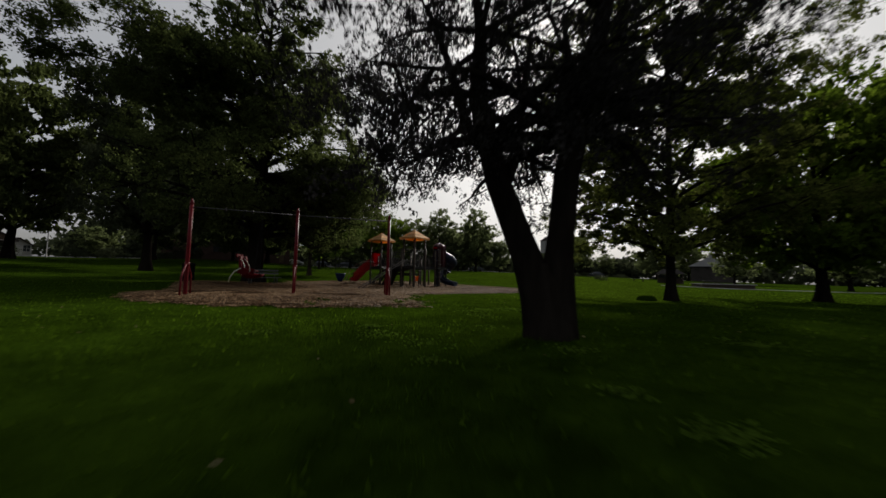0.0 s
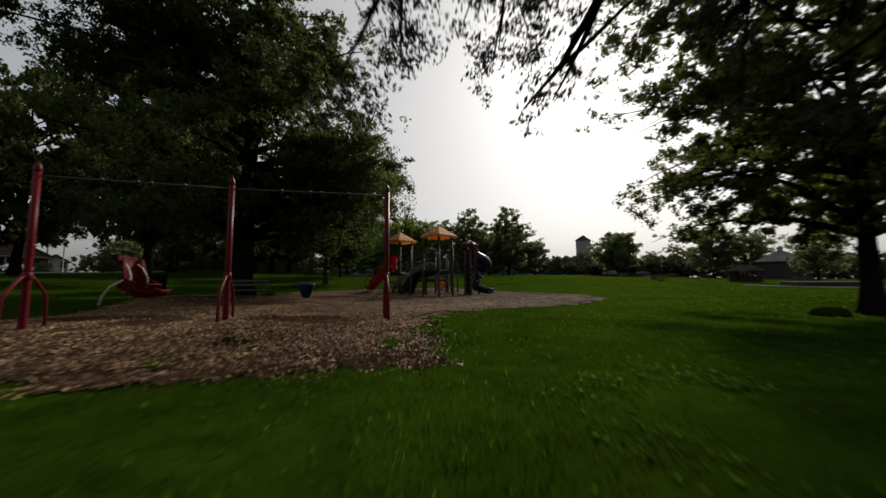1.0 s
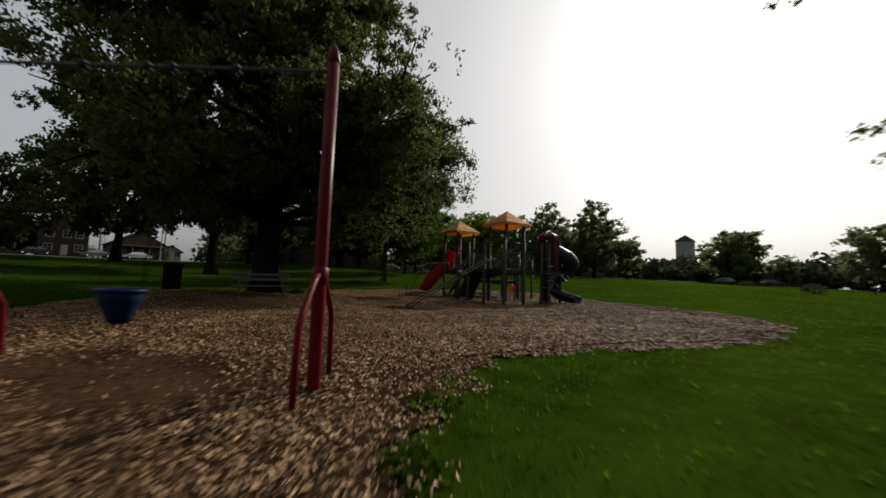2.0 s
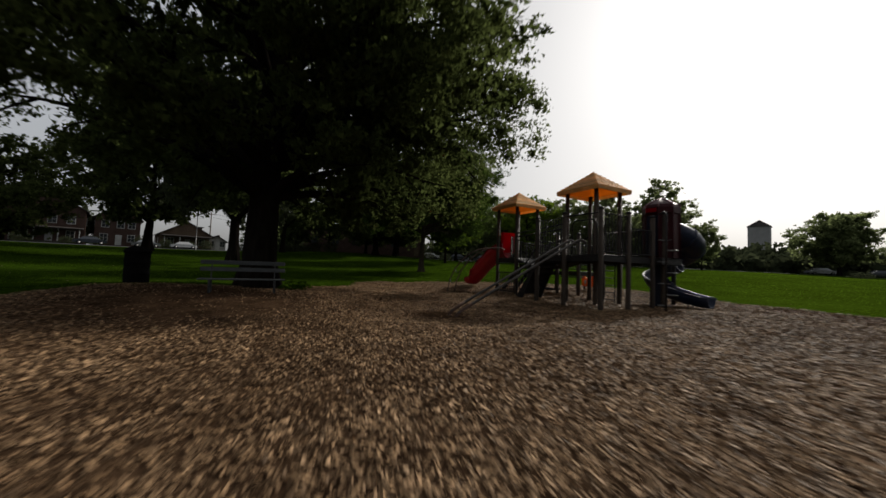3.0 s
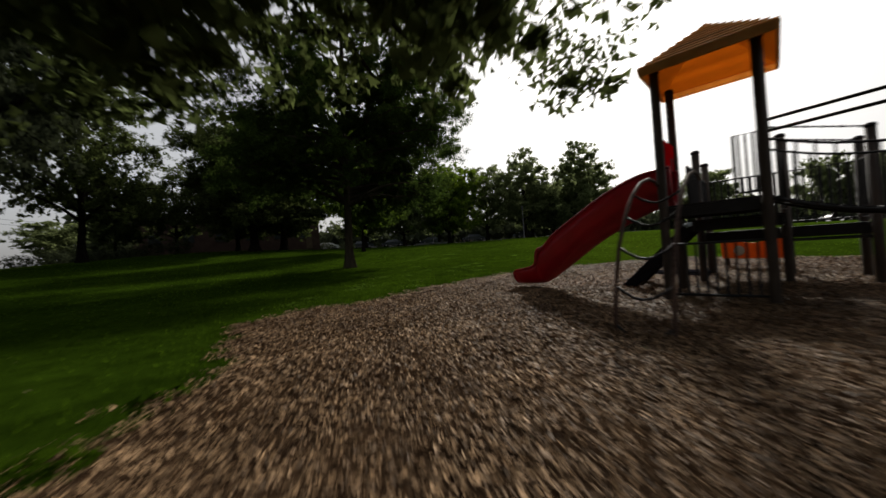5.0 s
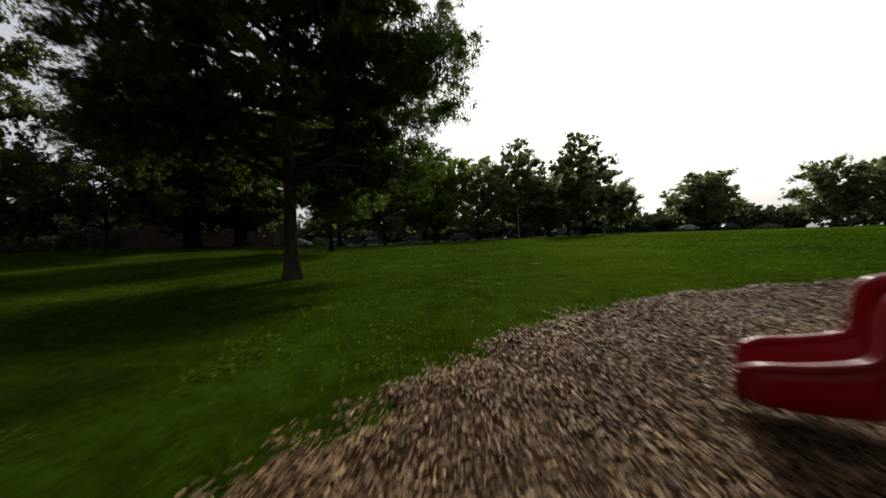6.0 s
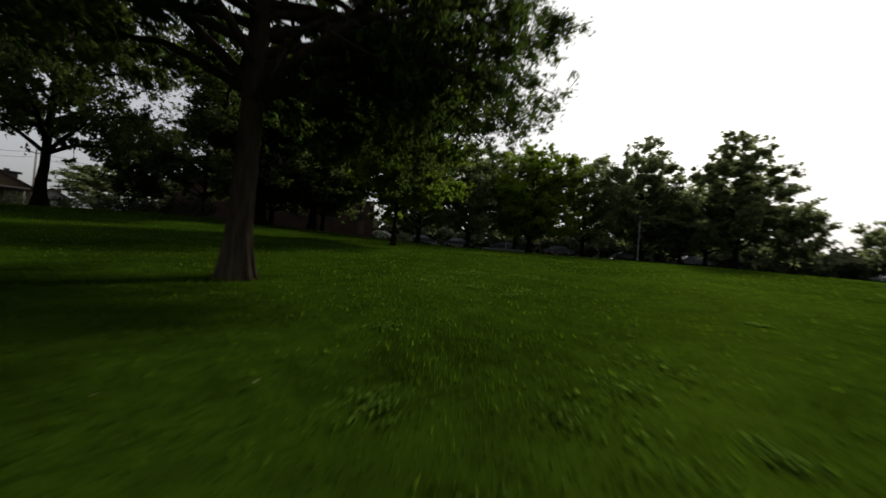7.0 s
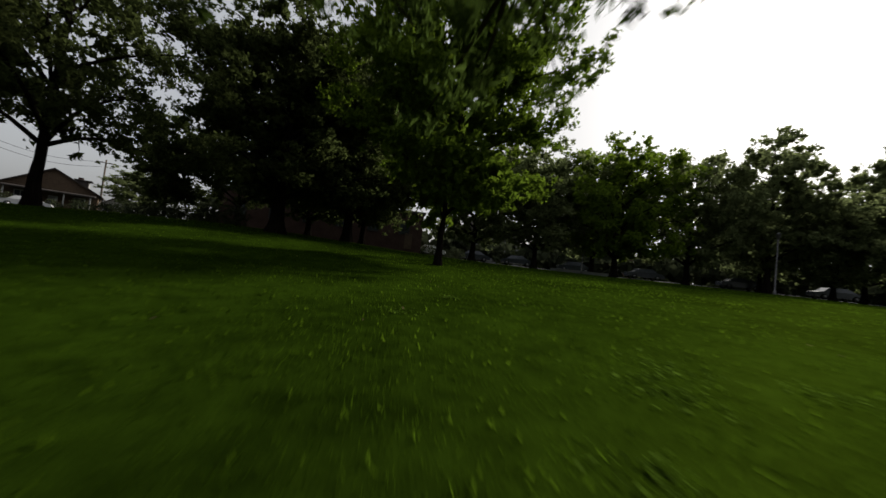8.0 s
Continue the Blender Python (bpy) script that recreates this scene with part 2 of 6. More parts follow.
        verts, faces, n = [], [], len(sections[0])
        for s in sections:
            verts += [tuple(p) for p in s]
        for i in range(len(sections) - 1):
            for k in range(n if closed else n - 1):
                a, b = i * n + k, i * n + (k + 1) % n
                faces.append([a, b, b + n, a + n])
        if closed:
            faces += [list(range(n))[::-1], [(len(sections) - 1) * n + k for k in range(n)]]
        return self.add(verts, faces, smooth)

    def mesh(self, name):
        me = bpy.data.meshes.new(name)
        me.from_pydata(self.v, [], self.f)
        me.polygons.foreach_set("use_smooth", self.smooth)
        me.update()
        return me


def part(name, shape, mat, parent, label=""):
    """One mesh object under a thing or a part."""
    me = shape.mesh(name) if isinstance(shape, Shape) else shape
    if not me.materials:
        me.materials.append(mat)
    ob = new(name, me)
    ob.parent = parent
    return tagged(ob, label)


def thing(name, m, label, category, group="", kind=""):
    ob = new(name)
    ob.matrix_world = m
    ob.empty_display_size = 0.3
    return tagged(ob, label, category, group, kind)


def solid(name, shape, mat, label, category="", group="", kind=""):
    me = shape.mesh(name) if isinstance(shape, Shape) else shape
    me.materials.append(mat)
    return tagged(new(name, me), label, category, group, kind)


def polys(name, verts, size):
    """A mesh of separate polygons of one size from a numpy array of their corners."""
    me = bpy.data.meshes.new(name)
    n = len(verts)
    me.vertices.add(n)
    me.vertices.foreach_set("co", np.asarray(verts, dtype=np.float32).ravel())
    me.loops.add(n)
    me.loops.foreach_set("vertex_index", np.arange(n, dtype=np.int32))
    me.polygons.add(n // size)
    me.polygons.foreach_set("loop_start", np.arange(0, n, size, dtype=np.int32))
    me.update(calc_edges=True)
    me.validate()
    return me


# ---- ground ----
def smooth01(a, b, x):
    t = np.clip((np.asarray(x, dtype=float) - a) / (b - a), 0, 1)
    return t * t * (3 - 2 * t)


def height(x, y):
    """The lie of the land: flat round the playground, rising to the streets north and west of it."""
    x, y = np.asarray(x, dtype=float), np.asarray(y, dtype=float)
    dx, dy = x + 10, y - 15
    r = np.hypot(dx, dy)
    az = np.degrees(np.arctan2(-dx, dy))
    w = smooth01(-50, 25, az) * (1 - smooth01(110, 165, az))
    rise = np.interp(r, [0, 14, 22, 28, 36, 47, 56, 75, 95, 130, 400], [0, 0, 0.22, 0.55, 1.05, 1.75, 2.05, 2.4, 2.95, 3.2, 3.6])
    rise = rise + 0.75 * smooth01(36, 54, r) * np.exp(-((az - 62) / 13) ** 2)
    return -0.12 + 0.09 * np.exp(-((x + 10) ** 2 + (y - 8.6) ** 2) / 12) + 0.13 * np.exp(-((x + 20.5) ** 2 + (y - 16.3) ** 2) / 18) + 0.11 * np.exp(-((x + 23) ** 2 + (y - 13.5) ** 2) / 9) - 0.05 * np.exp(-((x + 14) ** 2 + (y - 24) ** 2) / 50) - 0.15 * np.exp(-((x + 14.0) ** 2 + (y - 19.4) ** 2) / 5) + rise * w + 0.02 * np.sin(0.9 * x + 0.4 * y) * np.sin(0.7 * y - 0.3 * x)


def on_ground(x, y):
    return float(height(x, y))


def ground_sheet():
    radii = np.concatenate([np.arange(0, 40, 1.0), np.arange(40, 120, 4.0), np.geomspace(120, 2500, 16)])
    sides = 160
    s = Shape()
    verts = [(-15, 22, on_ground(-15, 22))]
    for r in radii[1:]:
        for k in range(sides):
            x, y = -15 + r * math.cos(2 * math.pi * k / sides), 22 + r * math.sin(2 * math.pi * k / sides)
            verts.append((x, y, on_ground(x, y)))
    faces = [[0, 1 + k, 1 + (k + 1) % sides] for k in range(sides)]
    for i in range(len(radii) - 2):
        for k in range(sides):
            a, b = 1 + i * sides + k, 1 + i * sides + (k + 1) % sides
            faces.append([a, a + sides, b + sides, b])
    s.add(verts, faces, True)
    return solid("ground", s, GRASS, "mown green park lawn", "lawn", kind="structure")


ground_sheet()

BED = [(-15, 7.2), (-12.5, 5.8), (-10.3, 5.2), (-8.4, 5.3), (-6.7, 5.9), (-5.5, 6.8), (-4.6, 7.6), (-4.1, 8.5), (-4.4, 9.4), (-4.9, 10.3), (-6.0, 12.0), (-6.6, 13.3),
       (-6.2, 15), (-5, 17), (-3.6, 19.6), (-3.1, 23.5), (-3.8, 26.5), (-5.7, 29), (-9.4, 30.6), (-13, 33), (-16.5, 35), (-18.7, 34.4), (-20.5, 33.0), (-22.05, 31.2),
       (-22.9, 29.4), (-23.3, 27.4), (-23.5, 26), (-23.9, 25), (-24.6, 24.2), (-24.4, 23), (-22.2, 21.4), (-21.5, 20.2), (-21.0, 18.8), (-20.3, 17.6), (-21.8, 15.5), (-22.0, 13), (-19, 11), (-16.5, 9.3)]
BED = np.array(BED, dtype=float)


def inside(px, py, poly):
    res = np.zeros(np.shape(px), dtype=bool)
    j = len(poly) - 1
    for i in range(len(poly)):
        (xi, yi), (xj, yj) = poly[i], poly[j]
        cut = ((yi > py) != (yj > py)) & (px < (xj - xi) * (py - yi) / (yj - yi + 1e-12) + xi)
        res ^= cut
        j = i
    return res


def edge_distance(px, py, poly):
    best = np.full(np.shape(px), 1e9)
    for (ax, ay), (bx, by) in zip(poly, np.roll(poly, -1, axis=0)):
        dx, dy = bx - ax, by - ay
        t = np.clip(((px - ax) * dx + (py - ay) * dy) / (dx * dx + dy * dy), 0, 1)
        best = np.minimum(best, np.hypot(px - ax - t * dx, py - ay - t * dy))
    return best


def bed_depth(px, py):
    """Metres inside the mulch bed's ragged edge; negative outside."""
    d = np.where(inside(px, py, BED), 1, -1) * edge_distance(px, py, BED)
    return d + 0.16 * np.sin(3.1 * px + 1.3 * py) * np.sin(2.3 * py - 1.1 * px) + 0.09 * np.sin(7.7 * px - 5.1 * py) + 0.07 * np.sin(11 * py + 9 * px)


def mulch_bed():
    step = 0.14
    xs, ys = np.arange(-25.5, -2.5, step), np.arange(4.5, 36, step)
    gx, gy = np.meshgrid(xs, ys, indexing="ij")
    depth = bed_depth(gx, gy)
    z = height(gx, gy) + 0.006 + 0.03 * np.clip(depth / 0.5, 0, 1) + 0.018 * np.sin(2.1 * gx) * np.sin(1.7 * gy) + 0.007 * np.random.RandomState(3).normal(size=gx.shape) * (depth > 0.1)
    for cx, cy, deep in ((-10.4, 8.3, 0.05), (-8.5, 10.5, 0.09), (-14.2, 19.4, 0.04), (-21.2, 27.7, 0.05)):
        z -= deep * np.exp(-((gx - cx) ** 2 + (gy - cy) ** 2) / 0.5) * 0.6
    z = np.maximum(z, height(gx, gy) + 0.010)
    use = depth > 0
    idx = -np.ones(gx.shape, dtype=int)
    keep = use[:-1, :-1] & use[1:, :-1] & use[1:, 1:] & use[:-1, 1:]
    need = np.zeros_like(use)
    for a in (0, 1):
        for b in (0, 1):
            need[a:gx.shape[0] - 1 + a, b:gx.shape[1] - 1 + b] |= keep
    idx[need] = np.arange(need.sum())
    s = Shape()
    i, j = np.nonzero(keep)
    faces = np.stack([idx[i, j], idx[i + 1, j], idx[i + 1, j + 1], idx[i, j + 1]], 1).tolist()
    s.add(np.stack([gx[need], gy[need], z[need]], 1).tolist(), faces, True)
    return solid("mulch_bed", s, MULCH, "brown wood chip safety surface of the playground", "mulch", kind="structure")


mulch_bed()


def chips():
    rs = np.random.RandomState(5)
    n = 1150000
    x, y = rs.uniform(-25.5, -2.5, n), rs.uniform(4.5, 36, n)
    d = bed_depth(x, y)
    # dense beside the line the walk takes over the bed, thinner beyond
    lane = np.array([(-3.5, 8), (-7.2, 12.5), (-13.5, 16), (-17, 18.3), (-21, 23.7), (-22.5, 28)])
    near = np.full(n, 1e9)
    for (ax, ay), (bx, by) in zip(lane[:-1], lane[1:]):
        dx, dy = bx - ax, by - ay
        t = np.clip(((x - ax) * dx + (y - ay) * dy) / (dx * dx + dy * dy), 0, 1)
        near = np.minimum(near, np.hypot(x - ax - t * dx, y - ay - t * dy))
    keep = (d > rs.uniform(-0.18, 0.15, n)) & (rs.uniform(size=n) < np.interp(near, [0, 4.5, 9, 14], [1, 0.95, 0.5, 0.2]))
    # chips thinned round bench and big tree for trodden soil and the crown's shade
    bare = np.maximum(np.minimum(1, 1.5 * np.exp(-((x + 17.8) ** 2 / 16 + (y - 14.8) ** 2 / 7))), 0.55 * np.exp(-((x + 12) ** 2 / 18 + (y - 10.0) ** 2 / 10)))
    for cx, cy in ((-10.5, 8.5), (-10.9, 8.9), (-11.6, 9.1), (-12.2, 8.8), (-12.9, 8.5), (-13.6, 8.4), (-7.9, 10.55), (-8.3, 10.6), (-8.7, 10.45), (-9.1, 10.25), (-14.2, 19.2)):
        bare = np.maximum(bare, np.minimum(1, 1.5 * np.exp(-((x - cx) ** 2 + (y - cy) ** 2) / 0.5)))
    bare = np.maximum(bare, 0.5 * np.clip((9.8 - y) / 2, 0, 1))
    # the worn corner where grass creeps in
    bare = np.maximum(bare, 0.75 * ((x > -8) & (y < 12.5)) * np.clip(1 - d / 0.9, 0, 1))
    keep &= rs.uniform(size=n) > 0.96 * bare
    x, y = x[keep], y[keep]
    n = len(x)
    z = height(x, y) + 0.046 + 0.018 * np.sin(2.1 * x) * np.sin(1.7 * y)
    z = np.where(bed_depth(x, y) < 0.3, z - 0.022, z)
    yaw, tilt, roll = rs.uniform(0, 6.283, n), rs.normal(0, 0.28, n), rs.normal(0, 0.35, n)
    length, width = rs.gamma(3, 0.0085, n) + 0.010, rs.gamma(4, 0.0032, n) + 0.005
    a = np.stack([np.cos(yaw) * np.cos(tilt), np.sin(yaw) * np.cos(tilt), np.sin(tilt)], 1)
    b = np.stack([-np.sin(yaw) * np.cos(roll), np.cos(yaw) * np.cos(roll), np.sin(roll)], 1)
    p = np.stack([x, y, z], 1)
    up = np.array([0, 0, 1.0])
    h = (0.003 + 0.45 * width)[:, None] * up
    L, W = (length / 2)[:, None] * a, (width / 2)[:, None] * b
    # a tilted splinter with one broad end
    splinter = np.stack([p - L - W, p + L - 0.3 * W + h, p - 0.7 * L + W + 0.5 * h], 1).reshape(-1, 3)
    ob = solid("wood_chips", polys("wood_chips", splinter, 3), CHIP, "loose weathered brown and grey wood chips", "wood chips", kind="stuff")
    return ob


chips()


def grass_blades():
    rs = np.random.RandomState(8)
    sets = []
    for lane, reach, count in ((np.array([(0.5, -1.5), (-1.2, 2.5), (-2.2, 5), (-3.4, 8.5), (-5.5, 15.5)]), 7.0, 130000), (np.array([(-22.5, 23), (-23, 28), (-24.5, 31), (-26.6, 33.5), (-29.5, 35.7), (-34, 40)]), 8.0, 160000)):
        seg = rs.randint(0, len(lane) - 1, count)
        t = rs.uniform(0, 1, count)
        base = lane[seg] * (1 - t)[:, None] + lane[seg + 1] * t[:, None]
        r, w = reach * rs.uniform(0, 1, count) ** 0.55, rs.uniform(0, 6.283, count)
        sets.append(base + np.stack([r * np.cos(w), r * np.sin(w)], 1))
    # tufts that creep over the bed's edge
    n = 60000
    e = np.stack([rs.uniform(-25.8, -2.5, n), rs.uniform(4, 36, n)], 1)
    d = bed_depth(e[:, 0], e[:, 1])
    clump = np.sin(2.7 * e[:, 0] + 1.1) * np.sin(3.3 * e[:, 1]) + 0.6 * np.sin(6.1 * e[:, 0] - 4.2 * e[:, 1])
    sets.append(e[(d > -0.45) & (d < 0.03 + 0.16 * np.clip(clump, 0, 2))])
    # sparse grass and weeds spread into the chips at the bed's worn corner
    n = 26000
    e = np.stack([rs.uniform(-8.5, -3.8, n), rs.uniform(6.5, 13.5, n)], 1)
    d = bed_depth(e[:, 0], e[:, 1])
    clump = np.sin(5.3 * e[:, 0] + 0.7) * np.sin(4.6 * e[:, 1] + 0.4) + 0.7 * np.sin(9.7 * e[:, 0] - 7.4 * e[:, 1])
    sets.append(e[(d > -0.1) & (d < 1.15) & (clump > 0.35 + 0.75 * d)])
    xy = np.concatenate(sets)
    d = bed_depth(xy[:, 0], xy[:, 1])
    xy = xy[(d < 0.05) | (np.arange(len(xy)) >= len(xy) - len(sets[2]) - len(sets[3]))]
    n = len(xy)
    rough = 0.5 + 0.5 * np.sin(1.9 * xy[:, 0] + 0.6 * xy[:, 1]) * np.sin(1.3 * xy[:, 1] - 0.8 * xy[:, 0])
    rough = np.clip(rough + 0.28 * np.sin(5.1 * xy[:, 0] - 2.2 * xy[:, 1]) * np.sin(4.3 * xy[:, 1] + 1.7 * xy[:, 0]), 0, 1.2)
    tall = rs.gamma(8, 0.0055, n) * (0.4 + 1.1 * rough) + 0.012
    wide = rs.uniform(0.005, 0.012, n)
    yaw, lean, bend = rs.uniform(0, 6.283, n), rs.uniform(0, 0.9, n), rs.uniform(0, 6.283, n)
    p = np.stack([xy[:, 0], xy[:, 1], height(xy[:, 0], xy[:, 1]) - 0.004], 1)
    side = np.stack([np.cos(yaw), np.sin(yaw), np.zeros(n)], 1) * (wide / 2)[:, None]
    tip = np.stack([np.sin(lean) * np.cos(bend), np.sin(lean) * np.sin(bend), np.cos(lean)], 1) * tall[:, None]
    blade = np.stack([p - side, p + side, p + tip], 1).reshape(-1, 3)
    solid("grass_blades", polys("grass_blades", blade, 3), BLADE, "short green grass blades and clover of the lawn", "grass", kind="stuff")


grass_blades()


def fallen_leaves():
    rs = R(9)
    n = 800
    x, y = rs.uniform(-42, 6, n), rs.uniform(-2, 46, n)
    p = np.stack([x, y, height(x, y) + 0.045 + 0.02 * rs.uniform(0, 1, n)], 1)
    a, b = rs.normal(size=(n, 3)) * np.array([1, 1, 0.35]), rs.normal(size=(n, 3))
    a /= np.linalg.norm(a, axis=1)[:, None]
    b = np.cross(a, b * np.array([0.3, 0.3, 1]))
    b /= np.linalg.norm(b, axis=1)[:, None]
    s = rs.uniform(0.010, 0.028, n)[:, None]
    quads = np.stack([p - a * s, p + b * s * 0.6, p + a * s, p - b * s * 0.6], 1).reshape(-1, 3)
    solid("fallen_leaves", polys("fallen_leaves", quads, 4), FALLEN, "scattered dry pale fallen leaves", "fallen leaves", kind="stuff")


def grass_tufts():
    """Coarser tufts that carry the lawn on, away from the walk."""
    rs = R(10)
    n = 180000
    w, r = rs.uniform(0, 6.283, n), 4 + 58 * rs.uniform(0, 1, n) ** 0.7
    x, y = -14 + r * np.cos(w), 22 + r * np.sin(w)
    keep = bed_depth(x, y) < -0.05
    x, y, r = x[keep], y[keep], r[keep]
    n = len(x)
    p = np.stack([x, y, height(x, y) - 0.01], 1)
    grow = np.interp(r, [4, 20, 60], [1, 1.4, 2.4])
    yaw = rs.uniform(0, 6.283, n)
    side = np.stack([np.cos(yaw), np.sin(yaw), np.zeros(n)], 1) * (rs.uniform(0.006, 0.014, n) * grow)[:, None]
    tip = np.stack([rs.normal(0, 0.35, n), rs.normal(0, 0.35, n), np.ones(n)], 1) * (rs.uniform(0.03, 0.07, n) * grow ** 0.3)[:, None]
    tri = np.stack([p - side, p + side, p + tip], 1).reshape(-1, 3)
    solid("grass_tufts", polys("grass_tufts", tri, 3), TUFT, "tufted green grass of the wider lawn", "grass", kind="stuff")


R = np.random.RandomState
fallen_leaves()
grass_tufts()


# ---- trees ----
def crown_profile(style, s):
    """Reach of the crown, 0 to 1, at s of its height."""
    if style == "cone":
        return max(0.05, (1 - s) ** 0.75) * min(1, 0.55 + 3 * s)
    if style == "dome":
        return max(0.06, 1 - s) ** 0.45 * min(1, 0.6 + 2.2 * s)
    if style == "flat":
        return min(1, 0.55 + 1.6 * s) * math.sqrt(max(0.02, 1 - max(0, s - 0.45) ** 2 * 3.0))
    if style == "spiky":
        return max(0.08, 1 - s) ** 0.6 * min(1, 0.5 + 2.2 * s)
    return math.sqrt(max(0.03, 1 - (2 * (s - 0.42) / 1.18) ** 2))


def wander(rs, a, b, steps, amount, sag=0.0):
    pts = []
    off = np.zeros(3)
    for i in range(steps + 1):
        t = i / steps
        off = off + rs.normal(0, amount / steps ** 0.5, 3) * (1 if 0 < i else 0)
        pts.append(Vector(a) * (1 - t) + Vector(b) * t + Vector(off) * t + Vector((0, 0, sag * math.sin(math.pi * t))))
    return pts


def crowded(p, cell):
    """How many leaves share each leaf's surroundings, against the crown's usual number."""
    q = np.floor((p - p.min(axis=0)) / cell).astype(int) + 1
    count = np.zeros(q.max(axis=0) + 2)
    np.add.at(count, tuple(q.T), 1)
    total = sum(np.roll(count, (i, j, k), (0, 1, 2)) for i in (-1, 0, 1) for j in (-1, 0, 1) for k in (-1, 0, 1))
    near = total[tuple(q.T)]
    return near / np.median(near)


def tree_meshes(rs, h, r, trunk_r, first, style, leaf, leaves, limbs=18, droop=0.0, clump=0.5, stems=None, slim=0.42, inner=0.15, fill=5, sprays=4, lean=(0, 0), extra=(), corners=4, spread=1.0, hollow=0.0, broad=0.62, thin=()):
    """A trunk with limbs and twigs, and a crown of single leaves set in clumps along the twigs."""
    wood, spots, shoots = Shape(), [], []
    starts = []
    if stems:
        for path, radii in stems:
            wood.tube([Vector(p) for p in path], radii, 12)
        starts = [(Vector(path[i]), radii[i]) for path, radii in stems for i in range(2, len(path)) if path[i][2] > 2.6]
    else:
        top = Vector((rs.normal(0, 0.02) * h, rs.normal(0, 0.02) * h, h * 0.9))
        path = wander(rs, (0, 0, -0.25), top, 12, 0.012 * h)
        path[0], path[1] = Vector((0, 0, -0.25)), Vector((0, 0, 0.12 + 0.02 * h))
        radii = [trunk_r * 1.45] + [trunk_r * max(0.06, (1 - i / 12.5) ** 0.8) for i in range(1, 13)]
        path[1:2] = [Vector((0, 0, 0.05)), Vector((0, 0, 0.3)), Vector((0, 0, 0.65)), Vector((0, 0, 1.1))]
        flare = 0.5 if trunk_r > 0.4 else 1.0
        radii[0:2] = [trunk_r * (1 + 0.75 * flare), trunk_r * (1 + 0.5 * flare), trunk_r * (1 + 0.24 * flare), trunk_r * (1 + 0.1 * flare), trunk_r]
        wood.tube(path, radii, 12)
        for k in range(7):
            w = k * 0.9 + rs.uniform(0, 0.3)
            out = Vector((math.cos(w), math.sin(w), 0))
            wood.tube([out * trunk_r * 0.92 + Vector((0, 0, 0.9)), out * trunk_r * 1.08 + Vector((0, 0, 0.45)), out * trunk_r * (1 + 0.38 * flare) + Vector((0, 0, 0.1)), out * trunk_r * (1 + 0.9 * flare) + Vector((0, 0, -0.12))], [trunk_r * 0.08, trunk_r * 0.2, trunk_r * 0.26, trunk_r * 0.1], 6)
    for k in range(limbs + len(extra)):
        if k < limbs:
            s = (k + 0.5) / limbs
            z = first + (h * 0.97 - first) * s ** 0.9
            reach = r * crown_profile(style, (z - first) / (h - first)) * rs.uniform(0.72, 1.08)
            w = k * 2.39996 + rs.uniform(-0.4, 0.4)
        else:
            z, reach, w, *stout = extra[k - limbs]
            z, w = z + droop * reach, radians(w)
        out = Vector((math.cos(w), math.sin(w), 0))
        if stems:
            near = sorted(starts, key=lambda q: abs(q[0].z - z * 0.7) + rs.uniform(0, 0.8))
            p0, r0 = near[0]
        else:
            zb = max(first * 0.75, z - reach * (slim if k < limbs else 0.1))
            if k >= limbs and stout:
                zb = stout[0]
            i = min(len(path) - 2, max(1, int(zb / (h * 0.9) * 12) + 3))
            p0, r0 = Vector((path[i].x, path[i].y, zb)), radii[i]
        shift = lean if k < limbs else (0, 0)
        p1 = Vector((shift[0], shift[1], z - droop * reach)) + out * reach
        bough = wander(rs, p0, p1, 7, 0.05 * reach, 0.10 * reach)
        rb = min(r0 * 0.55, 0.018 * reach + 0.02 + trunk_r * 0.12)
        if k >= limbs and stout:
            rb = 0.11
        wood.tube(bough, [rb * (1 - 0.13 * i) for i in range(8)], 5, caps=False)
        twigs = 6
        for j in range(twigs):
            bare_part = 0.5 if inner > 0.8 and z < 6.5 else 0.25
            t = bare_part + (1 - bare_part) * (j + rs.uniform(0, 0.8)) / twigs
            q = bough[min(7, int(t * 7))]
            away = (out * rs.uniform(0.1, 1) + Vector(rs.normal(0, 0.75, 3))).normalized()
            away.z = away.z * 0.7 - droop
            size = (reach * rs.uniform(0.16, 0.34) + 0.25) * spread
            tw = wander(rs, q, q + away * size, 3, 0.06 * size)
            shoots.append((tw, rb))
            for p in tw[1:]:
                spots.append((p, size * 0.42 * rs.uniform(0.6, 1.25)))
            for _ in range(fill - 3):
                spots.append((tw[rs.randint(1, 4)] + Vector(rs.normal(0, size * 0.4, 3)), size * 0.34))
        for i in range(3, 8):
            if rs.uniform() > (inner if z < 6.5 or inner < 0.8 else 0.1):
                spots.append((bough[i] + Vector(rs.normal(0, 0.1 * reach, 3)), 0.16 * reach + 0.15))
    centre = np.array([tuple(p) for p, _ in spots])
    size = np.array([q for _, q in spots]) * (clump / 0.5)
    # each clump breaks up into small sprays with gaps between them
    many = len(spots) * sprays
    host = rs.choice(len(spots), many, p=size ** 2 / (size ** 2).sum())
    g = rs.normal(size=(many, 3))
    g /= np.linalg.norm(g, axis=1)[:, None]
    centre = centre[host] + g * (size[host] * rs.uniform(0, 1, many))[:, None] * np.array([1, 1, 0.7])
    size = size[host] * rs.uniform(0.2, 0.46, many)
    pick = rs.choice(many, leaves, p=size ** 2 / (size ** 2).sum())
    g = rs.normal(size=(leaves, 3))
    g /= np.linalg.norm(g, axis=1)[:, None]
    p = centre[pick] + g * (size[pick] * rs.uniform(0, 1, leaves))[:, None] * np.array([1, 1, 0.75])
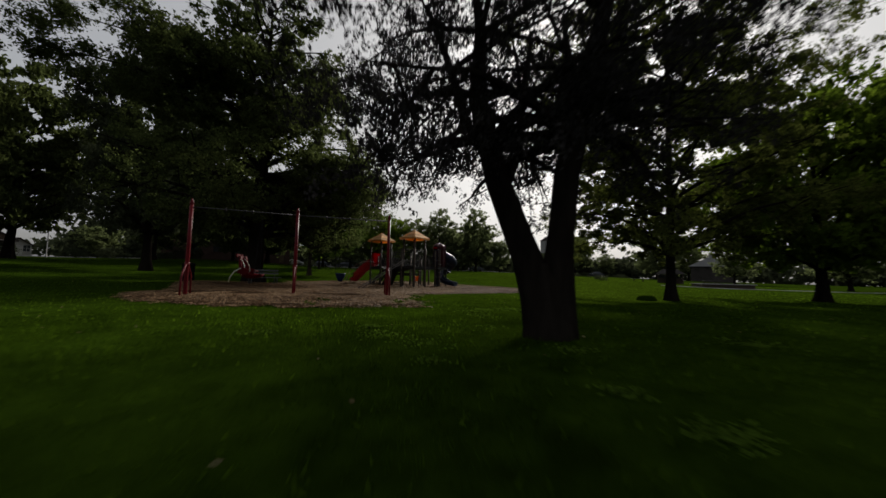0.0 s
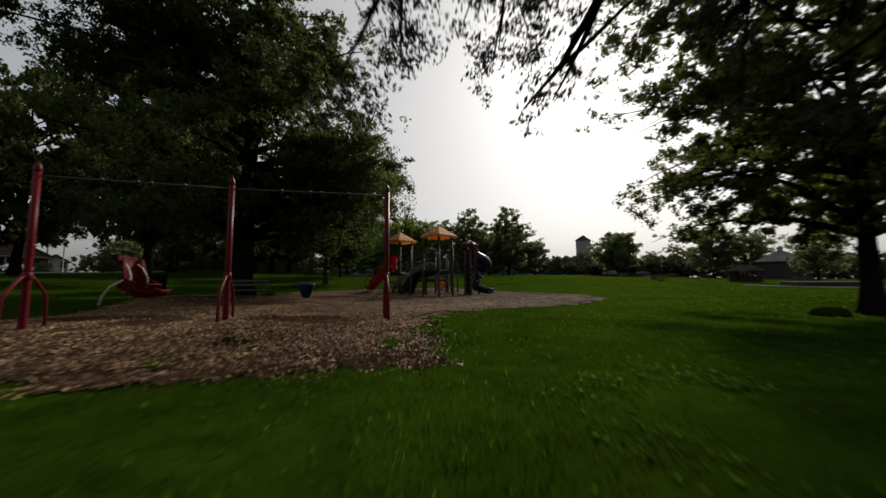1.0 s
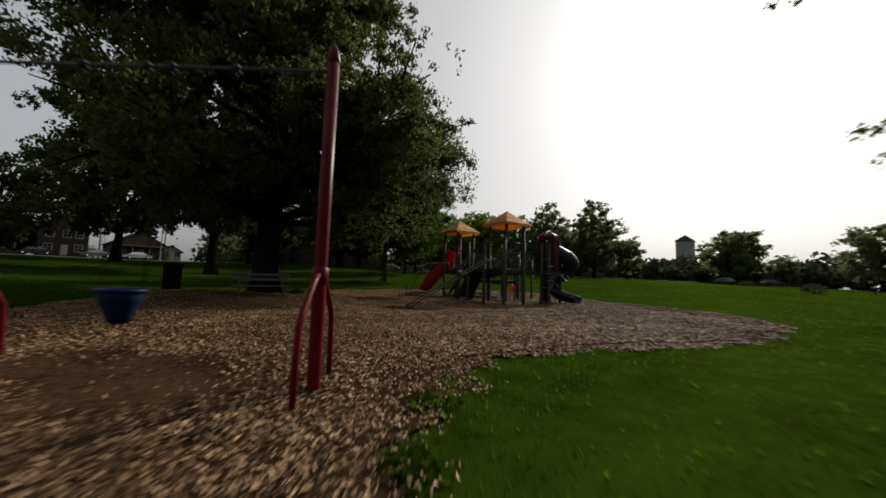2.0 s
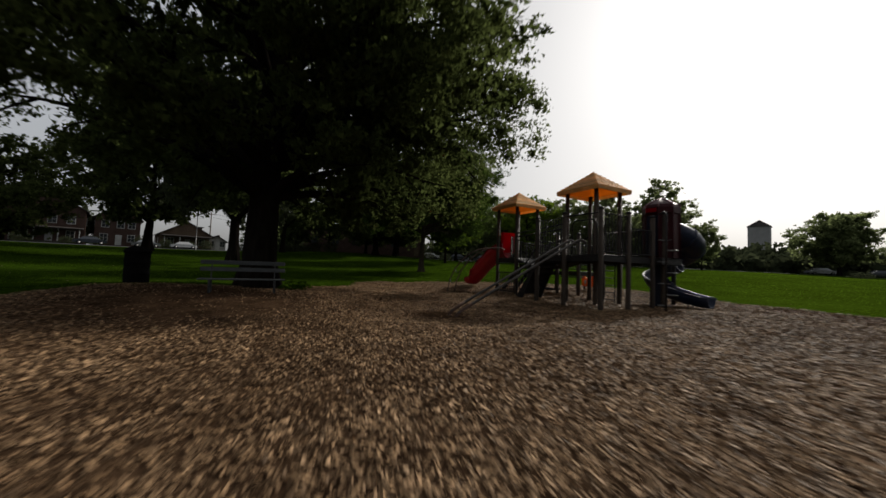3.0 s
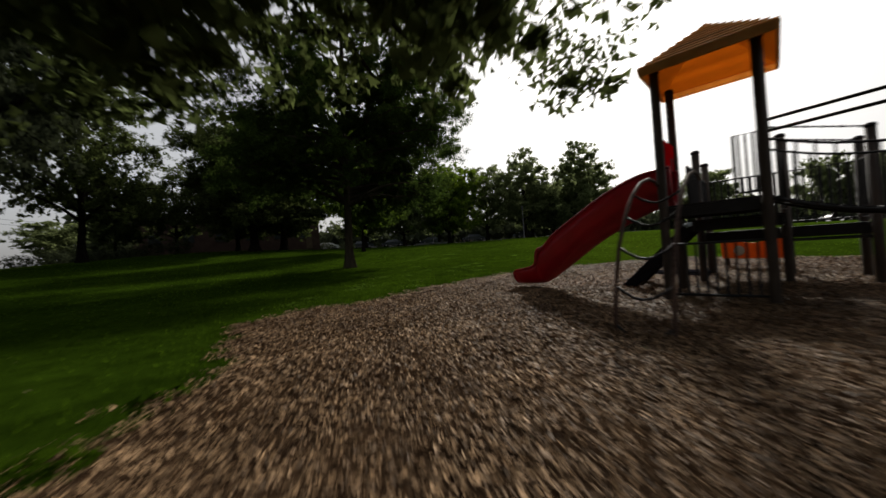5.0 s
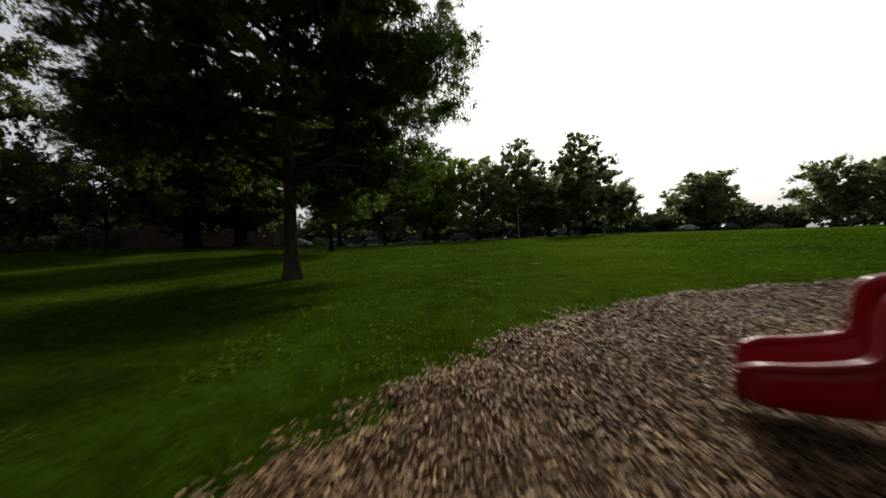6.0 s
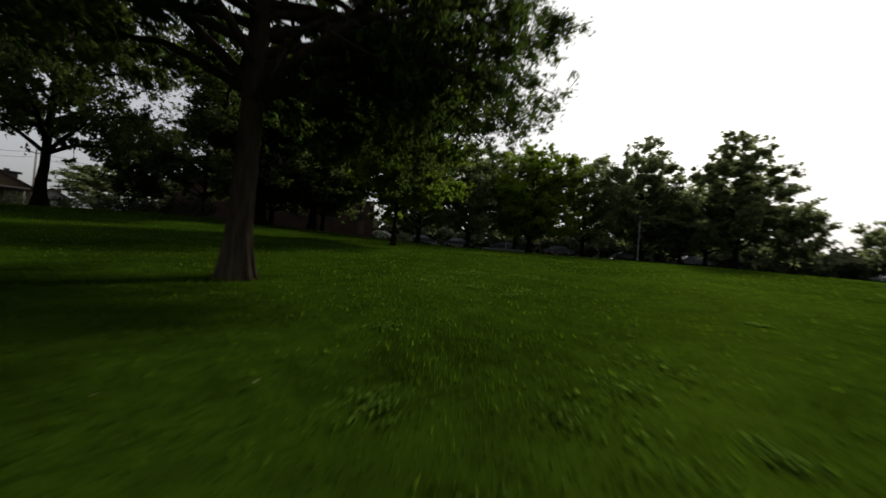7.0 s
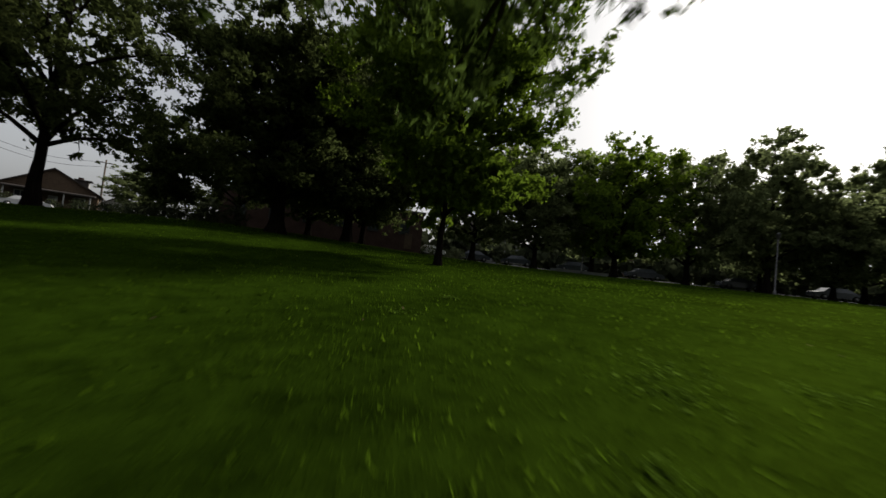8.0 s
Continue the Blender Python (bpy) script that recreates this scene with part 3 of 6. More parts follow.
    p[:, 2] -= droop * size[pick] * rs.uniform(0, 1.6, leaves)
    p = p[p[:, 2] > max(0.5, first * 0.55)]
    if hollow:
        # few leaves grow on the shaded inner boughs
        p = p[(np.hypot(p[:, 0], p[:, 1]) > hollow * r) | (p[:, 2] > first + 0.3 * (h - first)) | (rs.uniform(size=len(p)) < 0.2)]
    for turn0, turn1, low, high, kept in thin:
        # a sparse side, where boughs were lost
        side = np.degrees(np.arctan2(p[:, 1], p[:, 0]))
        p = p[(side < turn0) | (side > turn1) | (p[:, 2] < low) | (p[:, 2] > high) | (rs.uniform(size=len(p)) < kept)]
    if len(p) > 90000 and not stems:
        p = p[crowded(p, 0.9) > 0.15]
    # twigs grow only where leaves hang on their ends
    leafy = set(map(tuple, np.floor(p / 0.8).astype(int).tolist()))
    for tw, rb in shoots:
        end = [math.floor(c / 0.8) for c in tw[-1]]
        if stems or sum((end[0] + i, end[1] + j, end[2] + k) in leafy for i in (-1, 0, 1) for j in (-1, 0, 1) for k in (-1, 0, 1)) > 5:
            wood.tube(tw, [rb * 0.3, rb * 0.22, rb * 0.15, rb * 0.08], 3, caps=False)
    leaves = len(p)
    a = rs.normal(size=(leaves, 3)) + np.array([0, 0, -0.5 - 2.5 * droop])
    a /= np.linalg.norm(a, axis=1)[:, None]
    b = np.cross(a, rs.normal(size=(leaves, 3)))
    b /= np.linalg.norm(b, axis=1)[:, None]
    s = leaf * rs.uniform(0.6, 1.35, leaves)[:, None]
    if not stems:
        s = s * np.interp(np.hypot(p[:, 0], p[:, 1]) / r, [0.25, 0.5, 0.85], [1.65, 1.25, 0.95])[:, None]
    wide = 0.22 if droop > 0.15 else 0.36
    quads = np.stack([p - a * s * 0.5, p + b * s * wide + a * s * 0.05, p + a * s * 0.5, p - b * s * wide + a * s * 0.05], 1).reshape(-1, 3)
    if corners == 3:
        quads = np.stack([p - a * s * 0.6, p + b * s * broad, p + a * s * 0.6], 1).reshape(-1, 3)
    return wood.mesh("trunk"), polys("crown", quads, corners)


def tree(x, y, meshes, bark, leaf_mat, label, turn=0.0, size=1.0, group="", name="tree"):
    trunk, crown = meshes
    ob = thing(name, Matrix.Translation((x, y, on_ground(x, y))) @ pose(0, 0, 0, 0, 0, turn) @ Matrix.Scale(size, 4), label, "tree", group)
    part("trunk", trunk, bark, ob)
    part("crown", crown, leaf_mat, ob)
    return ob


def forked_stems():
    """Two heavy stems that part just above the ground."""
    left = [(0.0, 0, -0.3), (-0.03, 0, 0.15), (-0.12, 0, 0.6), (-0.26, -0.02, 1.1), (-0.41, -0.05, 1.5), (-0.70, -0.1, 2.3), (-0.84, -0.15, 2.9), (-1.02, -0.18, 3.7), (-1.0, -0.1, 4.8), (-1.25, 0.1, 6.2)]
    right = [(0.1, 0, -0.3), (0.12, 0.02, 0.2), (0.15, 0.02, 0.7), (0.18, 0.02, 1.15), (0.21, 0.02, 1.5), (0.28, 0.04, 2.3), (0.40, 0.05, 2.95), (0.58, 0.03, 3.7), (0.82, 0.1, 4.8), (1.2, 0.3, 6.6)]
    fork = [(-0.80, -0.14, 2.7), (-1.15, -0.35, 3.2), (-1.35, -0.5, 4.0), (-1.7, -0.7, 5.0)]
    side = [(0.38, 0.05, 2.8), (0.26, 0.1, 3.3), (0.33, 0.4, 4.2), (0.2, 0.9, 5.4)]
    spur = [(-0.62, -0.08, 2.1), (-0.42, 0.2, 2.9), (-0.45, 0.4, 3.8), (-0.3, 0.6, 5.0)]
    flare = [(0.05, 0, -0.3), (0.05, 0, 0.05), (0.04, 0, 0.35), (0.02, 0, 0.8), (0.0, 0, 1.05)]
    return [(left, [0.36, 0.30, 0.26, 0.225, 0.205, 0.19, 0.18, 0.14, 0.10, 0.05]), (right, [0.40, 0.31, 0.25, 0.205, 0.185, 0.18, 0.19, 0.15, 0.11, 0.06]),
            (fork, [0.10, 0.08, 0.06, 0.035]), (side, [0.12, 0.10, 0.075, 0.04]), (spur, [0.08, 0.06, 0.05, 0.03]), (flare, [0.48, 0.38, 0.33, 0.26, 0.14])]


R = np.random.RandomState
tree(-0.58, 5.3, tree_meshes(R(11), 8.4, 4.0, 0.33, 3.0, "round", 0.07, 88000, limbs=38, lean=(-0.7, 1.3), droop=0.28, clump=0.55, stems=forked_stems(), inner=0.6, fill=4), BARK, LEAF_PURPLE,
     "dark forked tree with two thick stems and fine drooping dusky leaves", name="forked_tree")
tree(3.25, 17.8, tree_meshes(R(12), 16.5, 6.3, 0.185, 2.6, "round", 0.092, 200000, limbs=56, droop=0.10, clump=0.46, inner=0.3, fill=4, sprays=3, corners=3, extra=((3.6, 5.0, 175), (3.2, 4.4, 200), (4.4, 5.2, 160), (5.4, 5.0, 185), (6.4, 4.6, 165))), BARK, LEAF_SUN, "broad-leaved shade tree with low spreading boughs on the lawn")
tree(-20.9, 17.1, tree_meshes(R(13), 22.0, 9.7, 0.54, 4.0, "dome", 0.132, 450000, limbs=66, droop=0.08, clump=0.52, inner=0.0, fill=7, sprays=3, corners=3, spread=0.85, hollow=0.32, thin=((97, 141, 4.8, 12.0, 0.06), (50, 97, 3.5, 9.5, 0.22), (97, 141, 3.5, 4.8, 0.3), (-168, -85, 4.6, 7.8, 0.28)), extra=((3.0, 5.4, 80), (3.4, 5.8, 92), (2.9, 5.0, 68), (3.6, 6.2, 75), (4.2, 6.4, 64), (5.0, 6.6, 50), (6.5, 8.2, 30), (7.2, 8.6, 15), (6.8, 8.2, 50), (4.5, 6.6, 100), (5.5, 6.5, 110), (7.5, 8.2, 65), (5.0, 8.0, 170), (5.5, 8.5, 152), (6.5, 9.0, 160), (6.0, 8.5, 185), (6.0, 9.2, 85), (6.6, 9.4, 97), (5.6, 8.6, 75), (6.4, 9.2, 108), (7.2, 9.2, 90), (5.2, 8.0, 100), (10.8, 9.6, 250), (11.8, 9.4, 275), (12.8, 9.0, 258))), BARK, LEAF, "huge old shade tree with a thick dark trunk beside the bench", name="shade_tree")
tree(-31.40, 33.32, tree_meshes(R(14), 20.0, 6.2, 0.215, 3.4, "cone", 0.115, 340000, limbs=70, droop=0.16, slim=0.12, clump=0.40, inner=0.85, sprays=4, corners=3, spread=0.85, broad=0.34, lean=(0.8, 0.6), thin=((70, 150, 4.6, 13.0, 0.45),), extra=((3.1, 4.4, 46), (3.6, 4.8, 62), (3.3, 4.6, 30), (3.2, 4.4, 90), (4.4, 5.4, 50), (7.0, 6.2, 40), (8.0, 6.2, 25), (9.0, 6.0, 50), (6.0, 6.0, 20), (10.0, 5.6, 35), (5.5, 6.0, 8), (11.0, 5.4, 20), (8.5, 6.0, 0), (12.0, 5.0, 45), (4.1, 5.0, 46, 3.2), (4.6, 4.6, 215, 3.3), (6.2, 4.2, 238, 3.4), (4.0, 4.8, 8, 3.2), (5.0, 4.6, 62, 4.4), (5.4, 5.6, 200), (6.4, 5.8, 180), (4.4, 5.0, 262), (5.2, 5.6, 278), (6.2, 6.0, 255), (7.4, 6.0, 270), (5.0, 5.2, 290), (8.5, 5.8, 285), (3.9, 4.6, 245), (6.8, 6.0, 300), (10.0, 5.6, 265), (4.2, 5.6, 222), (4.8, 5.8, 236), (5.6, 6.0, 228), (6.6, 6.0, 215), (5.0, 5.6, 208), (4.4, 5.4, 250), (3.2, 4.6, 94), (3.4, 4.9, 106), (3.6, 5.1, 82), (4.1, 5.4, 98), (4.6, 5.7, 74), (5.2, 5.7, 88), (5.8, 5.8, 102), (6.4, 5.9, 70), (7.4, 5.9, 84), (8.4, 5.8, 62), (4.6, 6.0, 68), (5.4, 6.0, 64), (6.2, 6.2, 72), (3.6, 5.6, 74), (7.0, 6.0, 66))), BARK_LIGHT, LEAF_NEEDLE, "conifer with a flared brown trunk and level feathery boughs", name="conifer")

# ---- wooded edges of the park ----
KINDS = {
    "near_round": tree_meshes(R(21), 14, 6.0, 0.34, 2.6, "round", 0.165, 90000, limbs=34, clump=0.56, sprays=5, corners=3, spread=0.85),
    "near_round_b": tree_meshes(R(22), 13, 6.6, 0.28, 2.4, "round", 0.22, 60000, limbs=34, clump=0.54, sprays=5, corners=3, spread=0.85),
    "near_airy": tree_meshes(R(26), 13, 6.0, 0.22, 3.0, "round", 0.14, 40000, limbs=26, clump=0.46, sprays=5, corners=3),
    "young": tree_meshes(R(25), 10, 4.2, 0.10, 2.2, "round", 0.15, 60000, limbs=30, clump=0.56, sprays=5, corners=3, spread=0.85),
    "round": tree_meshes(R(21), 14, 6.0, 0.26, 2.6, "round", 0.29, 22000, limbs=34, clump=0.56, sprays=5, corners=3, spread=0.8),
    "round_b": tree_meshes(R(22), 13, 6.6, 0.28, 2.4, "round", 0.29, 22000, limbs=34, clump=0.54, sprays=5, corners=3, spread=0.8),
    "spiky": tree_meshes(R(23), 14, 6.4, 0.22, 2.4, "spiky", 0.26, 23000, limbs=48, clump=0.46, sprays=5, corners=3, spread=0.75),
    "flat": tree_meshes(R(24), 12, 6.6, 0.30, 2.6, "flat", 0.38, 24000, limbs=40, clump=0.56, sprays=5, corners=3, spread=0.8),
    "slender": tree_meshes(R(25), 10, 4.2, 0.13, 2.2, "round", 0.24, 18000, limbs=28, clump=0.56, sprays=5, corners=3, spread=0.8),
}
# x, y, kind, size, turn, leaf, label
WOODS = [
    # the darker woods leaf puts the deep shade of this crown into its colour
    (-40.5, 20.9, "near_round", (1.1, 1.75), 10, LEAF_WOODS, "tall leafy park tree with a pale trunk"),
    (-56.5, 16.6, "near_round_b", (1.35, 1.65), 200, LEAF, "broad airy park tree with a branching trunk"),
    (-45, 8, "round_b", 0.62, 80, LEAF, "tall dark leafy park tree"),
    (-52, 2, "round", 0.75, 200, LEAF, "tall dark leafy park tree"),
    (-52, 42, "near_round", (1.15, 1.0), 30, LEAF, "tall dark tree among others"),
    (-59, 31.3, "near_airy", (1.25, 1.5), 140, LEAF, "airy tree with sparse leaves beside the street"),
    (-70.5, 37.5, "slender", 1.0, 60, LEAF, "small tree beside the street"),
    (-85, 36.0, "slender", (0.95, 0.6), 30, LEAF_HAZED, "low bushy tree before the houses"),
    (-69, 43, "near_airy", 0.95, 240, LEAF, "dark tree before the brick building"),
    (-66, 49, "round_b", 0.95, 20, LEAF, "dark tree before the brick building"),
    (-60, 52, "round", 0.9, 310, LEAF, "dark tree before the brick building"),
    (-56, 48.5, "near_round_b", 1.25, 100, LEAF, "tall dark tree among others"),
    (-40.8, 45.4, "young", 1.25, 0, LEAF_LIME_SUN, "young tree with lime green leaves and a thin pale trunk"),
    (-52, 59, "round_b", 0.9, 90, LEAF_HAZED, "leafy tree in the row along the street"),
    (-48, 63, "round", 0.85, 45, LEAF_HAZED, "leafy tree in the row along the street"),
    (-47, 72, "round", 0.95, 130, LEAF_HAZED, "leafy tree in the row along the street"),
    (-43, 68, "round_b", 0.95, 250, LEAF_LIME_SUN, "yellow-green tree in the row along the street"),
    (-39, 74, "round", 0.9, 290, LEAF_HAZED, "leafy tree in the row along the street"),
    (-34, 79, "spiky", 1.12, 70, LEAF_HAZED, "airy tree with a ragged pointed crown"),
    (-30, 82, "round_b", 0.75, 160, LEAF_HAZED, "low leafy tree in the row along the street"),
    (-24.8, 80, "spiky", 1.12, 200, LEAF_HAZED, "broad airy tree with a ragged crown"),
    (-20, 84, "slender", 0.8, 220, LEAF_HAZED, "low leafy tree in the row along the street"),
    (-28, 90, "round", 0.9, 320, LEAF_HAZED, "leafy tree behind the row"),
    (-36, 92, "round_b", 0.9, 15, LEAF_HAZED, "leafy tree behind the row"),
    (-3.8, 111, "flat", 1.0, 210, LEAF_HAZED, "dark flat-topped tree alone on the lawn"),
    (5, 128, "round", 0.56, 70, LEAF_HAZED, "dark tree across the lawn"),
    (18.2, 119, "near_round_b", 1.05, 110, LEAF_HAZED, "dark tree across the lawn"),
    (26.5, 121, "round", 0.95, 10, LEAF_HAZED, "dark tree across the lawn"),
    (27, 88, "round", 0.7, 55, LEAF_HAZED, "dark tree across the lawn"),
    # the lime colour on these two crowns stands for sun on ordinary green leaves
    (10.5, 23, "near_round_b", 0.85, 190, LEAF_LIME_SUN, "spreading park tree with sunlit green leaves on the lawn"),
    (14.5, 24, "near_airy", 0.95, 280, LEAF_LIME_SUN, "spreading park tree with sunlit green leaves on the lawn"),
    (25, 36, "round", 0.7, 95, LEAF, "dark low spreading park tree"),
    (30, 60, "round_b", 0.75, 5, LEAF_HAZED, "dark low spreading park tree"),
]
FAR_CROWN = {}
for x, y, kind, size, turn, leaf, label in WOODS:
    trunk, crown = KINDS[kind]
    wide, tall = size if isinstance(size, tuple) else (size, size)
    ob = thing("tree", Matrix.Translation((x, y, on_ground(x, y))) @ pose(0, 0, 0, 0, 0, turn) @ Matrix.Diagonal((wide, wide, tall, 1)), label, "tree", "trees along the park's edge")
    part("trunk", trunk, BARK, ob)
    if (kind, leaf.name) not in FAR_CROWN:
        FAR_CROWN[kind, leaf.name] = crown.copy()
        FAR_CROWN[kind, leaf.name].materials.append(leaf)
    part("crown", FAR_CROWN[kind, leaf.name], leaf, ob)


def hedge_mass(name, spots, leaf, count, seed, label):
    """Far shrubs and woods that nobody could count, as loose leaves round many centres."""
    rs = R(seed)
    pts = []
    for x, y, r, h in spots:
        n = int(count * r * h / sum(q[2] * q[3] for q in spots))
        g = rs.normal(size=(n, 3))
        g /= np.linalg.norm(g, axis=1)[:, None]
        g *= (rs.uniform(0.25, 1, n) ** 0.4)[:, None]
        lump = 1 + 0.25 * np.sin(5 * g[:, 0] + x) * np.sin(4 * g[:, 1] + y) + 0.15 * np.sin(9 * g[:, 2] + 3 * g[:, 0])
        pts.append(np.stack([x + g[:, 0] * r * lump, y + g[:, 1] * r * lump, on_ground(x, y) + h * 0.5 + g[:, 2] * h * 0.52 * lump], 1))
    p = np.concatenate(pts)
    n = len(p)
    a, b = rs.normal(size=(n, 3)), rs.normal(size=(n, 3))
    a /= np.linalg.norm(a, axis=1)[:, None]
    b = np.cross(a, b)
    b /= np.linalg.norm(b, axis=1)[:, None]
    s = leaf * rs.uniform(0.6, 1.4, n)[:, None]
    quads = np.stack([p - a * s * 0.5, p + b * s * 0.36, p + a * s * 0.5, p - b * s * 0.36], 1).reshape(-1, 3)
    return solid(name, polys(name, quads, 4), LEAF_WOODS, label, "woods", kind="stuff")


rs = R(31)
far_spots = []
for k in range(46):
    az = radians(-75 + 150 * k / 45 + rs.uniform(-1.5, 1.5))
    d = rs.uniform(150, 210)
    far_spots.append((-15 - d * math.sin(az), 25 + d * math.cos(az), rs.uniform(7, 12), rs.uniform(6, 11)))
for k in [q for q in range(24) if not 9 <= q <= 14]:
    far_spots.append((-118 + rs.uniform(-6, 6), -40 + 6 * k, rs.uniform(5, 7), rs.uniform(7, 12)))
for k in range(26):
    far_spots.append((-96 + 4.6 * k + rs.uniform(-1, 1), 66 + 2.9 * k + rs.uniform(-1, 3), rs.uniform(3, 4.5), rs.uniform(3.5, 6)))
far_spots += [(-19.5, 172, 8, 9.5), (-15, 176, 7, 8.5), (-26, 174, 7, 8)]
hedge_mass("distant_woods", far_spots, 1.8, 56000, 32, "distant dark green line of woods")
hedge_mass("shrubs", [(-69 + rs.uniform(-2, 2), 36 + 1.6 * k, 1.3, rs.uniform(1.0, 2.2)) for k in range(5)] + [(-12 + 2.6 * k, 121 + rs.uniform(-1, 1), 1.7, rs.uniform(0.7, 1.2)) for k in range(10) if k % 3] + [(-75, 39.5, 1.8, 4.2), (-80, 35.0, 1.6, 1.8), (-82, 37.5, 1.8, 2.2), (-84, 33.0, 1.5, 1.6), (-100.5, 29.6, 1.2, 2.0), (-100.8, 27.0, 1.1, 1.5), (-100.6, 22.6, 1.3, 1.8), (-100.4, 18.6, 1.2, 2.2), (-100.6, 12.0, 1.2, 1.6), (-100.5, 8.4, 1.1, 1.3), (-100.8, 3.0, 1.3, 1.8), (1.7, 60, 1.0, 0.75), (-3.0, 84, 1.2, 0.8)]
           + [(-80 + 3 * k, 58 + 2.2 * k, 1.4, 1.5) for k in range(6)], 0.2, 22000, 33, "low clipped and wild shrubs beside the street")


# ---- swing set ----
def swing_set():
    feet = [Vector((-11.72, 7.17)), Vector((-9.53, 9.42)), Vector((-7.02, 11.48))]
    top = 3.0
    root = thing("swing_set", Matrix.Translation((-9.53, 9.42, on_ground(-9.53, 9.42))), "two-bay swing frame of red painted steel posts", "swing set")
    base = Vector((-9.53, 9.42))
    loc = [Vector((*(f - base), 0)) for f in feet]
    along = (loc[2] - loc[0]).normalized()
    across = Vector((-along.y, along.x, 0))
    for p in loc:
        s = Shape().tube([p + Vector((0, 0, z)) for z in (-0.3, 0.0, 1.5, 2.86)], [0.058, 0.058, 0.056, 0.054], 16)
        post = part("post", s, RED, root)
        part("cap", Shape().lathe([(0.056, 0), (0.062, 0.02), (0.05, 0.1), (0.026, 0.16), (0.004, 0.19)], 14, Matrix.Translation(p + Vector((0, 0, 2.86)))), RED, post)
        part("collar", Shape().lathe([(0.057, 0), (0.070, 0.01), (0.070, 0.14), (0.057, 0.15)], 14, Matrix.Translation(p + Vector((0, 0, 0.86)))), RED, post)
        for sign in (-1, 1):
            path = [p + across * (sign * a) + Vector((0, 0, z)) for a, z in ((0.06, 0.95), (0.16, 0.88), (0.38, 0.66), (0.45, 0.55), (0.47, 0.3), (0.48, -0.2))]
            part("brace", Shape().tube(path, 0.027, 10), RED, root)
    for a, b in ((0, 1), (1, 2)):
        p, q = loc[a] + Vector((0, 0, 2.78)), loc[b] + Vector((0, 0, 2.78))
        rail = part("top_rail", Shape().tube([p, (p + q) / 2, q], 0.017, 12), BLACK_STEEL, root, "dull grey steel top rail")
        for t in (0.30, 0.48, 0.55, 0.73):
            c = p.lerp(q, t)
            part("hanger", Shape().lathe([(0.034, -0.03), (0.042, -0.02), (0.042, 0.02), (0.034, 0.03)], 10, Matrix.Translation(c) @ along.to_track_quat("Z", "Y").to_matrix().to_4x4()).tube([c, c - Vector((0, 0, 0.09))], 0.012, 6), BLACK, rail)
    return loc, along, across


sw_loc, sw_along, sw_across = swing_set()


def chain(shape, p, q, link=0.06, r=0.0035):
    """A chain as flat links that turn by quarters."""
    p, q = Vector(p), Vector(q)
    n = max(2, int((q - p).length / link))
    d = (q - p).normalized()
    a = d.orthogonal().normalized()
    b = d.cross(a)
    for i in range(n):
        c = p.lerp(q, (i + 0.5) / n)
        u = a if i % 2 else b
        shape.tube([c - d * link * 0.55, c - d * link * 0.3 + u * 0.009, c + d * link * 0.3 + u * 0.009, c + d * link * 0.55], r, 4, caps=False)
        shape.tube([c - d * link * 0.55, c - d * link * 0.3 - u * 0.009, c + d * link * 0.3 - u * 0.009, c + d * link * 0.55], r, 4, caps=False)
    return shape


